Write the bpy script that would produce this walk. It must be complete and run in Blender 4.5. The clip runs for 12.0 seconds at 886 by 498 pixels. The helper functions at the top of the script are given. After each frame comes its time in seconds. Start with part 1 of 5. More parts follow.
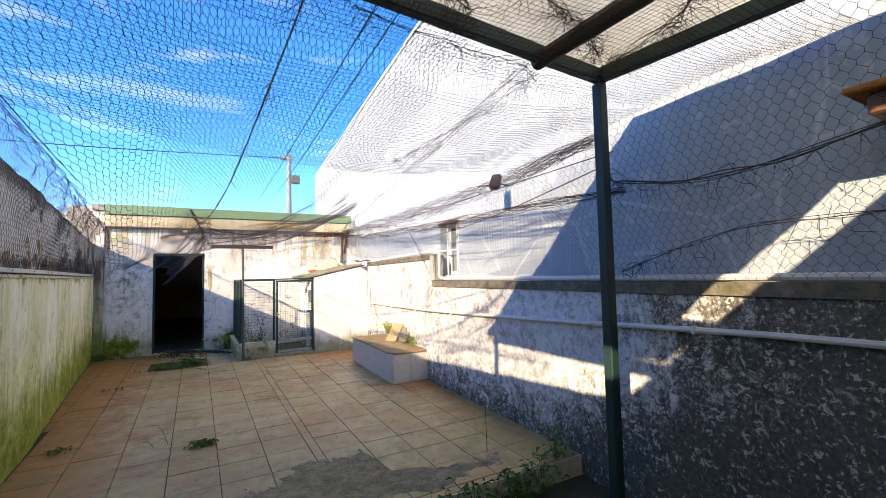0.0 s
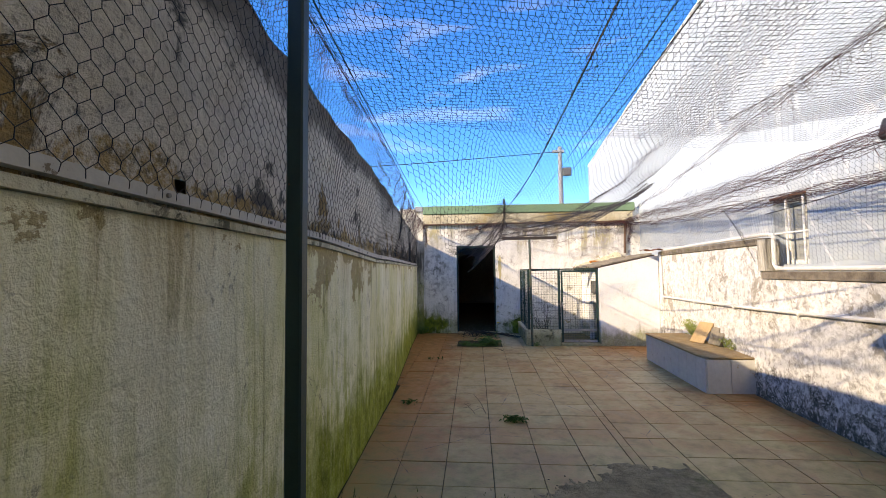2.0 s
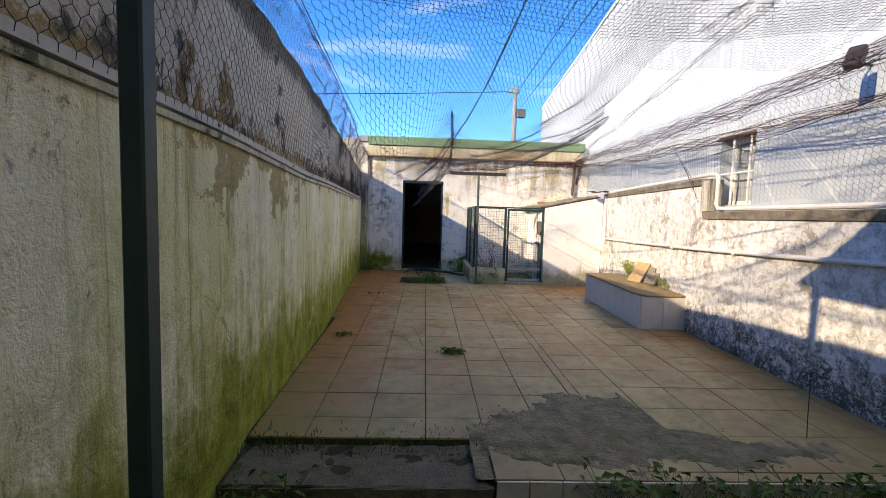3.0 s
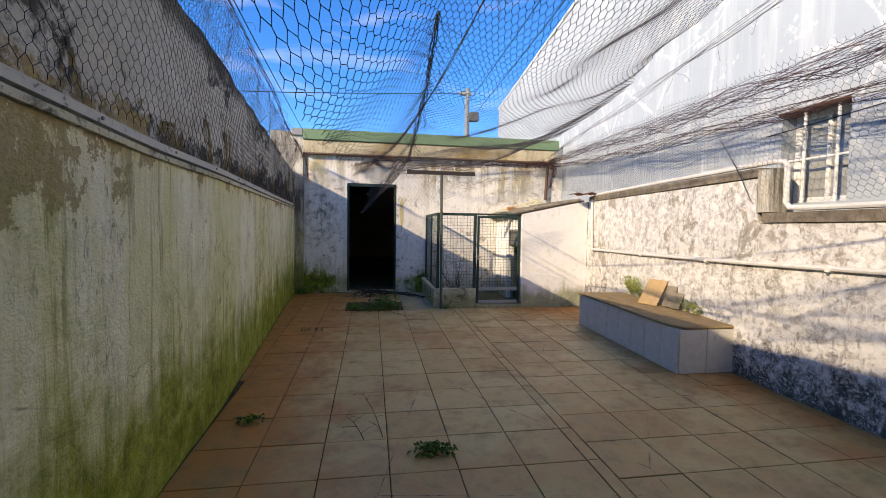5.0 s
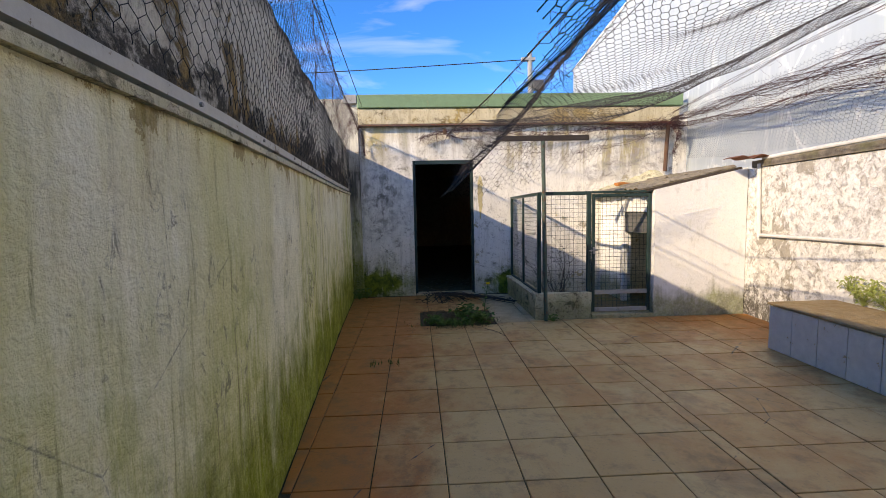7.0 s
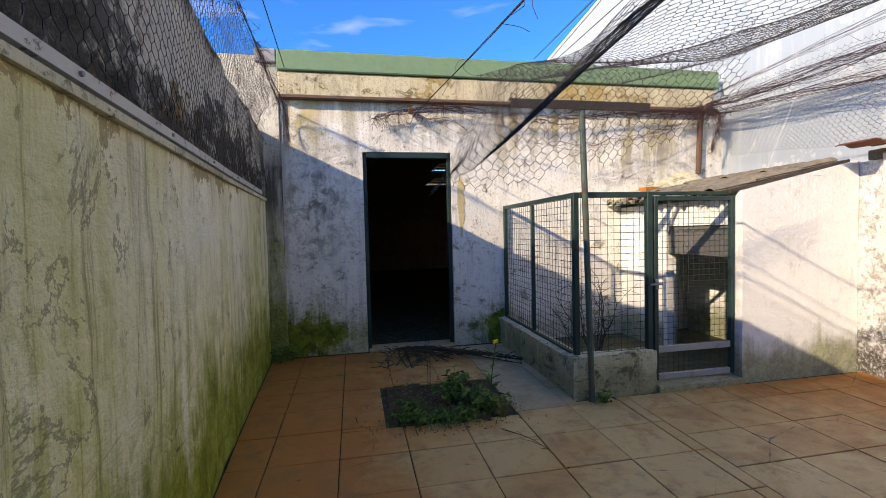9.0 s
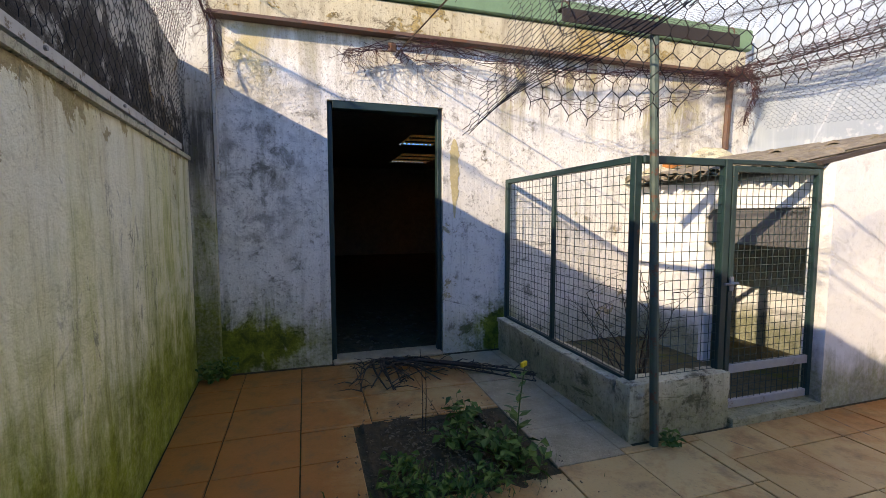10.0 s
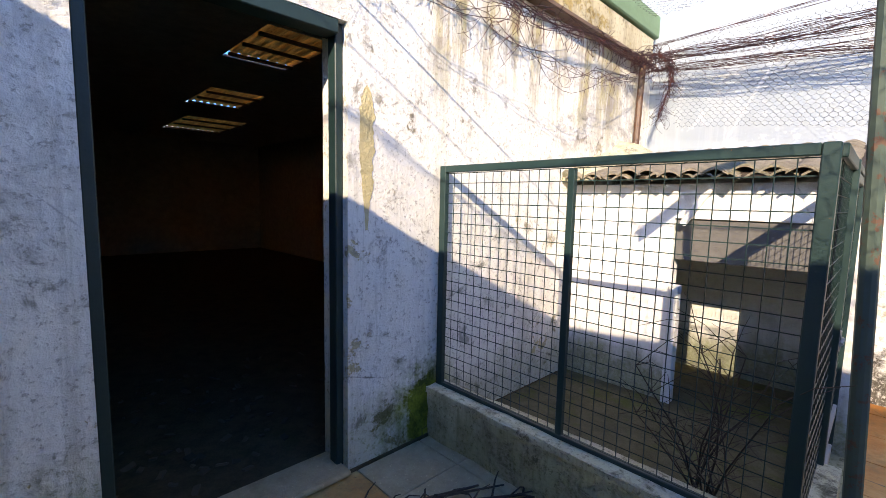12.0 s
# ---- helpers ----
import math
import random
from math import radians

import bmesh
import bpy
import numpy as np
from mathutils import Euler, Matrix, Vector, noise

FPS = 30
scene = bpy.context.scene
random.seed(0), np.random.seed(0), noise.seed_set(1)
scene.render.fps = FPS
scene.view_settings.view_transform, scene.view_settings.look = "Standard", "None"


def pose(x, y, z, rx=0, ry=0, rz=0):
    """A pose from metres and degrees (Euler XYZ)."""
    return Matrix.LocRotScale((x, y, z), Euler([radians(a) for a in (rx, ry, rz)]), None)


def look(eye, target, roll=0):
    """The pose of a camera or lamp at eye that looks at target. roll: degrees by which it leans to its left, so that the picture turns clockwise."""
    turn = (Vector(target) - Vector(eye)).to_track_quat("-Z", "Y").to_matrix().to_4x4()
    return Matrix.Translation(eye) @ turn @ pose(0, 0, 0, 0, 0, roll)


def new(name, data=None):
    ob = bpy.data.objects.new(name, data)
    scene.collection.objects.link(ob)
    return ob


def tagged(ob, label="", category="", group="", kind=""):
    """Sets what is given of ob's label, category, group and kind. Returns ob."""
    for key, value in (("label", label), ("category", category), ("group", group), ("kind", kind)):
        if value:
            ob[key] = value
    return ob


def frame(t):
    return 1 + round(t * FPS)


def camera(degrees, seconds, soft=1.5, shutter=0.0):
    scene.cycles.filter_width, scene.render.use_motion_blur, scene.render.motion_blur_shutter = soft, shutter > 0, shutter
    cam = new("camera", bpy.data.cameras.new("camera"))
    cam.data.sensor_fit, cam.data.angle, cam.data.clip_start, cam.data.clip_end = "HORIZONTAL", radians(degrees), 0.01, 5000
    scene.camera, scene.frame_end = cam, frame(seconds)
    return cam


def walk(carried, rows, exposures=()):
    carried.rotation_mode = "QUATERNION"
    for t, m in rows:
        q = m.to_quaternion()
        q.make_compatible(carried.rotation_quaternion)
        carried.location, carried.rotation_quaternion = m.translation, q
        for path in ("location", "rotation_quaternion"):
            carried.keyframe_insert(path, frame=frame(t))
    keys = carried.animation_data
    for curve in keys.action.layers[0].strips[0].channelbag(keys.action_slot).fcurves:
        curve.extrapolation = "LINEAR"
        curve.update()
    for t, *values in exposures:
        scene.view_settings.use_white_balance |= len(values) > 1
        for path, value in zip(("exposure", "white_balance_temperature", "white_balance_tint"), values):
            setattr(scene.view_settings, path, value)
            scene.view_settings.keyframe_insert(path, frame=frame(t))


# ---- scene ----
cam = camera(91.5, 12.0, 0.85)
PATH = [
    (0, (0.548, -0.393, 1.507), (1.538, 1.341, 1.625), -1.3),
    (0.5, (0.473, -0.329, 1.611), (1.229, 1.506, 1.859), -2.1),
    (1, (0.367, -0.278, 1.582), (0.888, 1.636, 1.844), -1.6),
    (1.5, (0.328, -0.173, 1.5), (0.524, 1.803, 1.738), -1.0),
    (2, (0.273, -0.111, 1.458), (0.113, 1.88, 1.564), -0.6),
    (2.5, (0.298, -0.02, 1.34), (0.058, 1.961, 1.203), 0.1),
    (3, (0.339, 0.236, 1.289), (0.416, 2.229, 1.136), 1.8),
    (3.2, (0.326, 0.361, 1.3), (0.51, 2.346, 1.144), 1.7),
    (4.8, (0.278, 1.724, 1.246), (0.559, 3.702, 1.143), 0.9),
    (5, (0.27, 1.87, 1.261), (0.586, 3.843, 1.163), 0.9),
    (5.5, (0.281, 2.313, 1.302), (0.532, 4.294, 1.192), -0.5),
    (6, (0.175, 2.687, 1.294), (0.291, 4.681, 1.185), -0.0),
    (6.5, (-0.015, 3.14, 1.304), (0.07, 5.132, 1.148), -0.4),
    (7, (-0.108, 3.571, 1.293), (-0.015, 5.561, 1.122), -1.2),
    (7.2, (-0.128, 3.743, 1.299), (-0.027, 5.733, 1.123), -0.9),
    (8.8, (-0.301, 5.445, 1.208), (0.05, 7.413, 1.142), -1.5),
    (9, (-0.278, 5.683, 1.236), (0.095, 7.646, 1.157), -1.4),
    (9.5, (-0.305, 6.228, 1.199), (0.178, 8.167, 1.104), -1.1),
    (10, (-0.356, 6.722, 1.188), (0.218, 8.632, 1.035), -0.1),
    (10.5, (-0.427, 7.2, 1.197), (0.157, 9.101, 0.978), -0.6),
    (11, (-0.455, 7.681, 1.224), (0.124, 9.579, 0.979), -0.3),
    (11.5, (-0.43, 8.116, 1.27), (0.578, 9.829, 1.045), 0.3),
    (12, (-0.367, 8.493, 1.309), (1.021, 9.916, 1.093), 1.3),
]
EXPOSURES = [(t, e + 0.14, k + 500, 15) for t, e, k in ((0.0, 2.92, 11700), (1.0, 2.52, 11900), (2.5, 2.66, 12000), (3.2, 2.52, 12000), (4.8, 2.24, 12000), (7.0, 2.30, 12100), (9.5, 2.38, 10900), (10.0, 2.50, 10800), (10.5, 2.80, 10900), (11.0, 2.96, 11000), (12.0, 2.84, 10500))]
walk(cam, [(t, look(eye, target, roll)) for t, eye, target, roll in PATH], EXPOSURES)


# ---- light ----
SUN = Vector((1.0, 0.6, -0.533)).normalized()
world = bpy.data.worlds.new("sky_world")
scene.world = world
world.use_nodes = True
wn, wl = world.node_tree.nodes, world.node_tree.links
sky = wn.new("ShaderNodeTexSky")
sky.sky_type = "NISHITA"
sky.sun_disc = False
sky.sun_elevation = math.asin(-SUN.z)
sky.sun_rotation = math.atan2(-SUN.x, -SUN.y)
sky.dust_density = 0.1
sky.ozone_density = 5.5
sky.air_density = 0.6
wco = wn.new("ShaderNodeTexCoord")
wmp = wn.new("ShaderNodeMapping")
wmp.inputs["Scale"].default_value = (1.6, 1.6, 7.0)
wcl = wn.new("ShaderNodeTexNoise")
wcl.inputs["Scale"].default_value = 2.4
wcl.inputs["Detail"].default_value = 7.0
wcl.inputs["Distortion"].default_value = 0.6
wra = wn.new("ShaderNodeMapRange")
wra.inputs["From Min"].default_value = 0.56
wra.inputs["From Max"].default_value = 1.05
wra.inputs["To Max"].default_value = 0.11
wmx = wn.new("ShaderNodeMix")
wmx.data_type = "RGBA"
wmx.inputs["B"].default_value = (8.0, 8.4, 9.0, 1)
wl.new(wco.outputs["Generated"], wmp.inputs["Vector"])
wl.new(wmp.outputs["Vector"], wcl.inputs["Vector"])
wl.new(wcl.outputs["Fac"], wra.inputs["Value"])
wl.new(wra.outputs["Result"], wmx.inputs["Factor"])
whs = wn.new("ShaderNodeHueSaturation")
whs.inputs["Saturation"].default_value = 1.24
whs.inputs["Value"].default_value = 0.76
whs.inputs["Hue"].default_value = 0.511
wl.new(sky.outputs["Color"], whs.inputs["Color"])
wl.new(whs.outputs["Color"], wmx.inputs["A"])
wl.new(wmx.outputs["Result"], wn["Background"].inputs["Color"])
wn["Background"].inputs["Strength"].default_value = 0.15
sun = new("sun", bpy.data.lights.new("sun", "SUN"))
sun.data.energy = 1.12
sun.data.angle = radians(0.5)
sun.data.color = (0.95, 0.975, 1.0)
sun.matrix_world = look((0, 0, 0), SUN)


# ---- materials ----
class Nodes:
    """A node material under construction, in world metres."""

    def __init__(self, name, rough=0.85, metal=0.0, spec=0.3):
        self.m = bpy.data.materials.new(name)
        self.m.use_nodes = True
        self.n, self.l = self.m.node_tree.nodes, self.m.node_tree.links
        self.b = self.n["Principled BSDF"]
        self.b.inputs["Roughness"].default_value = rough
        self.b.inputs["Metallic"].default_value = metal
        self.b.inputs["Specular IOR Level"].default_value = spec
        self.geo = self.n.new("ShaderNodeNewGeometry")
        self.sep = self.n.new("ShaderNodeSeparateXYZ")
        self.l.new(self.geo.outputs["Position"], self.sep.inputs[0])

    def noise(self, scale=(1, 1, 1), detail=5, rough=0.6, shift=0.0, dist=0.0):
        mp = self.n.new("ShaderNodeMapping")
        mp.inputs["Scale"].default_value = scale if isinstance(scale, tuple) else (scale,) * 3
        mp.inputs["Location"].default_value = (shift, shift * 1.7, shift * 0.6)
        tx = self.n.new("ShaderNodeTexNoise")
        tx.inputs["Scale"].default_value = 1.0
        tx.inputs["Detail"].default_value = detail
        tx.inputs["Roughness"].default_value = rough
        tx.inputs["Distortion"].default_value = dist
        self.l.new(self.geo.outputs["Position"], mp.inputs["Vector"])
        self.l.new(mp.outputs["Vector"], tx.inputs["Vector"])
        return tx.outputs["Fac"]

    def cells(self, scale, shift=0.0, squash=(1, 1, 1)):
        mp = self.n.new("ShaderNodeMapping")
        mp.inputs["Scale"].default_value = squash
        mp.inputs["Location"].default_value = (shift,) * 3
        tx = self.n.new("ShaderNodeTexVoronoi")
        tx.feature = "DISTANCE_TO_EDGE"
        tx.inputs["Scale"].default_value = scale
        self.l.new(self.geo.outputs["Position"], mp.inputs["Vector"])
        self.l.new(mp.outputs["Vector"], tx.inputs["Vector"])
        return tx.outputs["Distance"]

    def fit(self, v, lo, hi, a=0.0, b=1.0):
        r = self.n.new("ShaderNodeMapRange")
        r.inputs["From Min"].default_value, r.inputs["From Max"].default_value = lo, hi
        r.inputs["To Min"].default_value, r.inputs["To Max"].default_value = a, b
        self.l.new(v, r.inputs["Value"])
        return r.outputs["Result"]

    def op(self, kind, a, b):
        o = self.n.new("ShaderNodeMath")
        o.operation = kind
        for i, v in enumerate((a, b)):
            if isinstance(v, (int, float)):
                o.inputs[i].default_value = v
            else:
                self.l.new(v, o.inputs[i])
        return o.outputs[0]

    def mix(self, fac, a, b):
        x = self.n.new("ShaderNodeMix")
        x.data_type = "RGBA"
        if isinstance(fac, (int, float)):
            x.inputs["Factor"].default_value = fac
        else:
            self.l.new(fac, x.inputs["Factor"])
        for key, v in (("A", a), ("B", b)):
            if isinstance(v, tuple):
                x.inputs[key].default_value = (*v, 1)
            else:
                self.l.new(v, x.inputs[key])
        return x.outputs["Result"]

    def random(self, a, b):
        return self.fit(self.n.new("ShaderNodeObjectInfo").outputs["Random"], 0, 1, a, b)

    def island(self, a, b):
        return self.fit(self.geo.outputs["Random Per Island"], 0, 1, a, b)

    def done(self, colour, bump=None, strength=0.3, distance=0.01, rough=None):
        if isinstance(colour, tuple):
            self.b.inputs["Base Color"].default_value = (*colour, 1)
        else:
            self.l.new(colour, self.b.inputs["Base Color"])
        if rough is not None:
            self.l.new(rough, self.b.inputs["Roughness"])
        if bump is not None:
            bp = self.n.new("ShaderNodeBump")
            bp.inputs["Strength"].default_value = strength
            bp.inputs["Distance"].default_value = distance
            self.l.new(bump, bp.inputs["Height"])
            self.l.new(bp.outputs["Normal"], self.b.inputs["Normal"])
        return self.m


def plaster(name, base, dirt, moss, moss_top, moss_amount, peel, peel_amount, streak, blotch=0.5, shift=0.0, tint=None, topruns=None, speck=0.6, extra=None, relief=0.85):
    """Old limewashed plaster: blotches, run-off streaks, algae from the foot, flakes that bare the undercoat."""
    k = Nodes(name, 0.9, 0, 0.2)
    big = k.noise(0.9, 6, 0.65, shift)
    blob = k.noise(2.3, 6, 0.7, shift + 2, 0.5)
    fine = k.noise(48.0, 4, 0.7, shift + 3)
    mid = k.noise(7.0, 7, 0.72, shift + 5, 0.4)
    runs = k.noise((5.0, 5.0, 0.55), 7, 0.72, shift + 9, 0.3)
    thin = k.noise((30.0, 30.0, 1.3), 5, 0.75, shift + 11, 0.2)
    c = k.mix(k.fit(mid, 0.3, 0.7, 0, blotch), base, tuple(v * 0.72 for v in base))
    c = k.mix(k.fit(big, 0.35, 0.65, 0, blotch), c, tint or tuple(v * 0.85 for v in base))
    c = k.mix(k.fit(runs, 0.50, 0.74, 0, streak), c, dirt)
    c = k.mix(k.op("MULTIPLY", k.fit(thin, 0.52, 0.72, 0, streak), k.fit(big, 0.4, 0.6, 0.15, 1)), c, tuple(v * 0.75 for v in dirt))
    if topruns:
        z0, z1, dark = topruns
        c = k.mix(k.op("MULTIPLY", k.fit(k.sep.outputs["Z"], z0, z1), k.fit(runs, 0.42, 0.60, 0, 0.75)), c, dark)
    flake = k.fit(k.op("ADD", k.op("MULTIPLY", mid, 0.7), k.op("MULTIPLY", big, 0.8)), 0.98 - peel_amount, 1.0 - peel_amount)
    c = k.mix(flake, c, k.mix(k.fit(fine, 0.3, 0.7), peel, tuple(v * 0.75 for v in peel)))
    c = k.mix(k.fit(fine, 0.56, 0.66, 0, speck), c, tuple(v * 0.6 for v in dirt))
    c = k.mix(k.op("MULTIPLY", k.fit(mid, 0.55, 0.62, 0, speck * 1.25), k.fit(blob, 0.42, 0.56)), c, tuple(v * 0.5 for v in dirt))
    if extra:
        c = extra(k, c, runs, mid, blob, fine)
    height = k.fit(k.sep.outputs["Z"], 0.0, moss_top, 1.0, 0.0)
    alg = k.op("ADD", k.op("MULTIPLY", height, 0.75), k.op("ADD", k.op("MULTIPLY", blob, 0.9), k.op("MULTIPLY", runs, 0.9)))
    alg = k.op("MULTIPLY", k.fit(alg, 1.0, 1.36, 0, moss_amount), k.fit(fine, 0.25, 0.6, 0.7, 1.0))
    green = k.mix(k.fit(mid, 0.35, 0.65), moss, tuple(v * 0.42 for v in moss))
    c = k.mix(alg, c, green)
    crack = k.fit(k.op("ADD", k.cells(0.8, shift), k.op("MULTIPLY", mid, 0.03)), 0.012, 0.017, 1.0, 0.0)
    c = k.mix(k.op("MULTIPLY", crack, k.fit(big, 0.5, 0.6, 0, 0.8)), c, (0.05, 0.045, 0.04))
    h = k.op("ADD", k.op("MULTIPLY", fine, 0.45), k.op("MULTIPLY", flake, -0.5))
    h = k.op("ADD", h, k.op("MULTIPLY", mid, 0.7))
    return k.done(c, h, relief, 0.016)


def mould_wall():
    """White plaster, scaled and mottled; mould and painted-in shade blacken it towards the start of the yard and along
    the foot.
    """
    k = Nodes("mouldy_white_plaster", 0.92, 0, 0.2)
    big, mid, fine = k.noise(1.0, 6, 0.7, 41.0), k.noise(5.0, 8, 0.78, 45.0, 0.7), k.noise(42.0, 4, 0.7, 43.0)
    scale = k.noise(15.0, 7, 0.8, 49.0, 0.6)
    runs = k.noise((9.0, 9.0, 1.2), 6, 0.75, 47.0, 0.5)
    c = k.mix(k.fit(scale, 0.35, 0.65), (0.82, 0.81, 0.79), (0.60, 0.585, 0.56))
    c = k.mix(k.fit(big, 0.50, 0.66, 0, 0.35), c, (0.62, 0.57, 0.47))
    mix = k.op("ADD", k.op("MULTIPLY", scale, 0.5), k.op("ADD", k.op("MULTIPLY", mid, 0.32), k.op("MULTIPLY", runs, 0.18)))
    soft = k.fit(mix, 0.475, 0.59, 0, 0.8)
    c = k.mix(soft, c, k.mix(k.fit(fine, 0.35, 0.65), (0.42, 0.40, 0.37), (0.27, 0.255, 0.235)))
    c = k.mix(k.fit(k.op("ADD", k.op("MULTIPLY", mid, 0.6), k.op("MULTIPLY", big, 0.5)), 0.61, 0.625, 0, 0.85), c, k.mix(k.fit(fine, 0.3, 0.7), (0.40, 0.36, 0.30), (0.27, 0.245, 0.21)))
    # Shade at the wall's start and foot, put into the mould's colour.
    near = k.op("ADD", k.fit(k.sep.outputs["Y"], 0.2, 2.6, 0.255, 0.0), k.fit(k.sep.outputs["Z"], 0.0, 0.75, 0.19, 0.0))
    mould = k.fit(k.op("ADD", mix, near), 0.595, 0.67, 0, 0.93)
    c = k.mix(mould, c, k.mix(k.fit(fine, 0.35, 0.65), (0.050, 0.044, 0.036), (0.15, 0.13, 0.105)))
    flake = k.fit(k.op("ADD", scale, k.op("MULTIPLY", fine, 0.45)), 0.80, 0.815)
    c = k.mix(k.op("MULTIPLY", flake, mould), c, (0.66, 0.64, 0.60))
    return k.done(c, k.op("ADD", k.op("MULTIPLY", flake, 0.5), k.op("ADD", scale, k.op("MULTIPLY", fine, 0.5))), 0.7, 0.015)


def patch(k, x0, x1, z0, z1, soft=0.18, axis="X"):
    """A soft-edged upright area of a wall, 1 inside and 0 outside."""
    a = k.op("MULTIPLY", k.fit(k.sep.outputs[axis], x0 - soft, x0 + soft), k.fit(k.sep.outputs[axis], x1 - soft, x1 + soft, 1, 0))
    b = k.op("MULTIPLY", k.fit(k.sep.outputs["Z"], z0 - soft, z0 + soft), k.fit(k.sep.outputs["Z"], z1 - soft, z1 + soft, 1, 0))
    return k.op("MULTIPLY", a, b)


def left_stains(k, c, runs, mid, blob, fine):
    """Grey-green wash, olive runs that climb in columns from the foot, ochre flakes under the ledge, hair cracks."""
    wide = k.noise((1.5, 1.5, 0.30), 6, 0.7, 33.0, 0.4)
    column = k.noise((1.15, 1.15, 0.04), 3, 0.6, 71.0)
    c = k.mix(k.fit(blob, 0.40, 0.66, 0, 0.45), c, (0.74, 0.70, 0.50))
    c = k.mix(k.fit(wide, 0.44, 0.60, 0, 0.65), c, (0.68, 0.64, 0.29))
    thread = k.noise((14.0, 14.0, 0.5), 6, 0.75, 51.0, 0.3)
    rise = k.op("ADD", k.op("MULTIPLY", k.op("SUBTRACT", column, 0.5), 2.6), k.op("MULTIPLY", k.op("SUBTRACT", wide, 0.5), 1.2))
    grow = k.fit(k.op("SUBTRACT", k.sep.outputs["Z"], rise), 0.05, 1.45, 1.0, 0.0)
    tuft = k.op("ADD", k.op("MULTIPLY", thread, 0.55), k.op("MULTIPLY", mid, 0.45))
    c = k.mix(k.op("MULTIPLY", grow, k.fit(tuft, 0.44, 0.55, 0.1, 1.0)), c, k.mix(k.fit(mid, 0.40, 0.60), (0.56, 0.56, 0.11), (0.33, 0.37, 0.05)))
    drip = k.op("MULTIPLY", k.fit(thread, 0.55, 0.62, 0, 0.75), k.fit(wide, 0.42, 0.56))
    c = k.mix(drip, c, (0.30, 0.27, 0.14))
    under = k.fit(k.sep.outputs["Z"], 1.05, 1.58, 0.0, 0.22)
    under = k.op("ADD", under, k.op("ADD", k.fit(k.sep.outputs["Y"], 3.9, 4.8, 0.045, 0.0), k.fit(k.sep.outputs["Y"], 1.5, 2.3, -0.10, 0.0)))
    flake = k.fit(k.op("ADD", k.op("ADD", under, k.op("MULTIPLY", mid, 0.4)), k.op("MULTIPLY", blob, 0.6)), 0.719, 0.729, 0, 0.95)
    c = k.mix(flake, c, k.mix(k.fit(fine, 0.35, 0.65), (0.47, 0.38, 0.20), (0.36, 0.28, 0.15)))
    rusty = k.op("MULTIPLY", k.fit(runs, 0.56, 0.64, 0, 0.5), k.fit(k.sep.outputs["Z"], 1.15, 1.58, 0.0, 1.0))
    c = k.mix(rusty, c, (0.34, 0.22, 0.09))
    sooty = k.op("MULTIPLY", k.fit(k.noise((17.0, 17.0, 9.0), 6, 0.8, 91.0, 0.8), 0.56, 0.63, 0, 0.75), k.fit(k.noise(1.7, 4, 0.6, 93.0), 0.44, 0.58))
    c = k.mix(sooty, c, (0.20, 0.19, 0.13))
    hair = k.fit(k.op("ABSOLUTE", k.op("ADD", k.cells(1.15, 5.0, (1, 1.5, 0.62)), k.op("MULTIPLY", k.op("SUBTRACT", blob, 0.5), 0.22)), 0), 0.0015, 0.004, 1.0, 0.0)
    return k.mix(k.op("MULTIPLY", hair, k.fit(k.noise(1.3, 4, 0.6, 63.0), 0.53, 0.59, 0, 0.6)), c, (0.16, 0.15, 0.09))


def back_stains(k, c, runs, mid, blob, fine):
    """Ochre blooms, brown runs from the roof edge, black mottling towards the left and bright moss by the door."""
    m = k.op("MULTIPLY", patch(k, -1.0, -0.55, 2.15, 2.6), k.fit(k.op("ADD", blob, k.op("MULTIPLY", mid, 0.4)), 0.58, 0.70, 0, 0.85))
    c = k.mix(m, c, (0.52, 0.42, 0.20))
    m = k.op("MULTIPLY", patch(k, 1.15, 3.4, 1.95, 2.6), k.fit(runs, 0.46, 0.58, 0, 0.85))
    c = k.mix(m, c, k.mix(k.fit(mid, 0.42, 0.55), (0.42, 0.36, 0.18), (0.25, 0.19, 0.12)))
    m = k.op("MULTIPLY", patch(k, 2.3, 3.7, 1.6, 2.5), k.fit(mid, 0.48, 0.58, 0, 0.6))
    c = k.mix(m, c, (0.42, 0.39, 0.36))
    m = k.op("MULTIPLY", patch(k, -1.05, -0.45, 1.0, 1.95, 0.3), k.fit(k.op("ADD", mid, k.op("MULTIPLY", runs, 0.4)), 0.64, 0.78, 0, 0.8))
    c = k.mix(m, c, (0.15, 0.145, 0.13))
    m = k.op("MAXIMUM", patch(k, -1.3, -0.34, -0.1, 0.52, 0.30), patch(k, 0.95, 1.35, -0.1, 0.46, 0.18))
    m = k.op("MULTIPLY", m, k.fit(k.op("ADD", blob, k.op("MULTIPLY", runs, 0.8)), 0.70, 0.92, 0.25, 1.3))
    m = k.fit(k.op("ADD", m, k.op("ADD", k.op("MULTIPLY", mid, 0.6), k.op("MULTIPLY", fine, 0.5))), 0.72, 1.5, 0, 1.0)
    return k.mix(m, c, k.mix(k.fit(k.op("ADD", k.op("MULTIPLY", mid, 0.7), k.op("MULTIPLY", fine, 0.3)), 0.42, 0.58), (0.22, 0.255, 0.03), (0.06, 0.075, 0.016)))


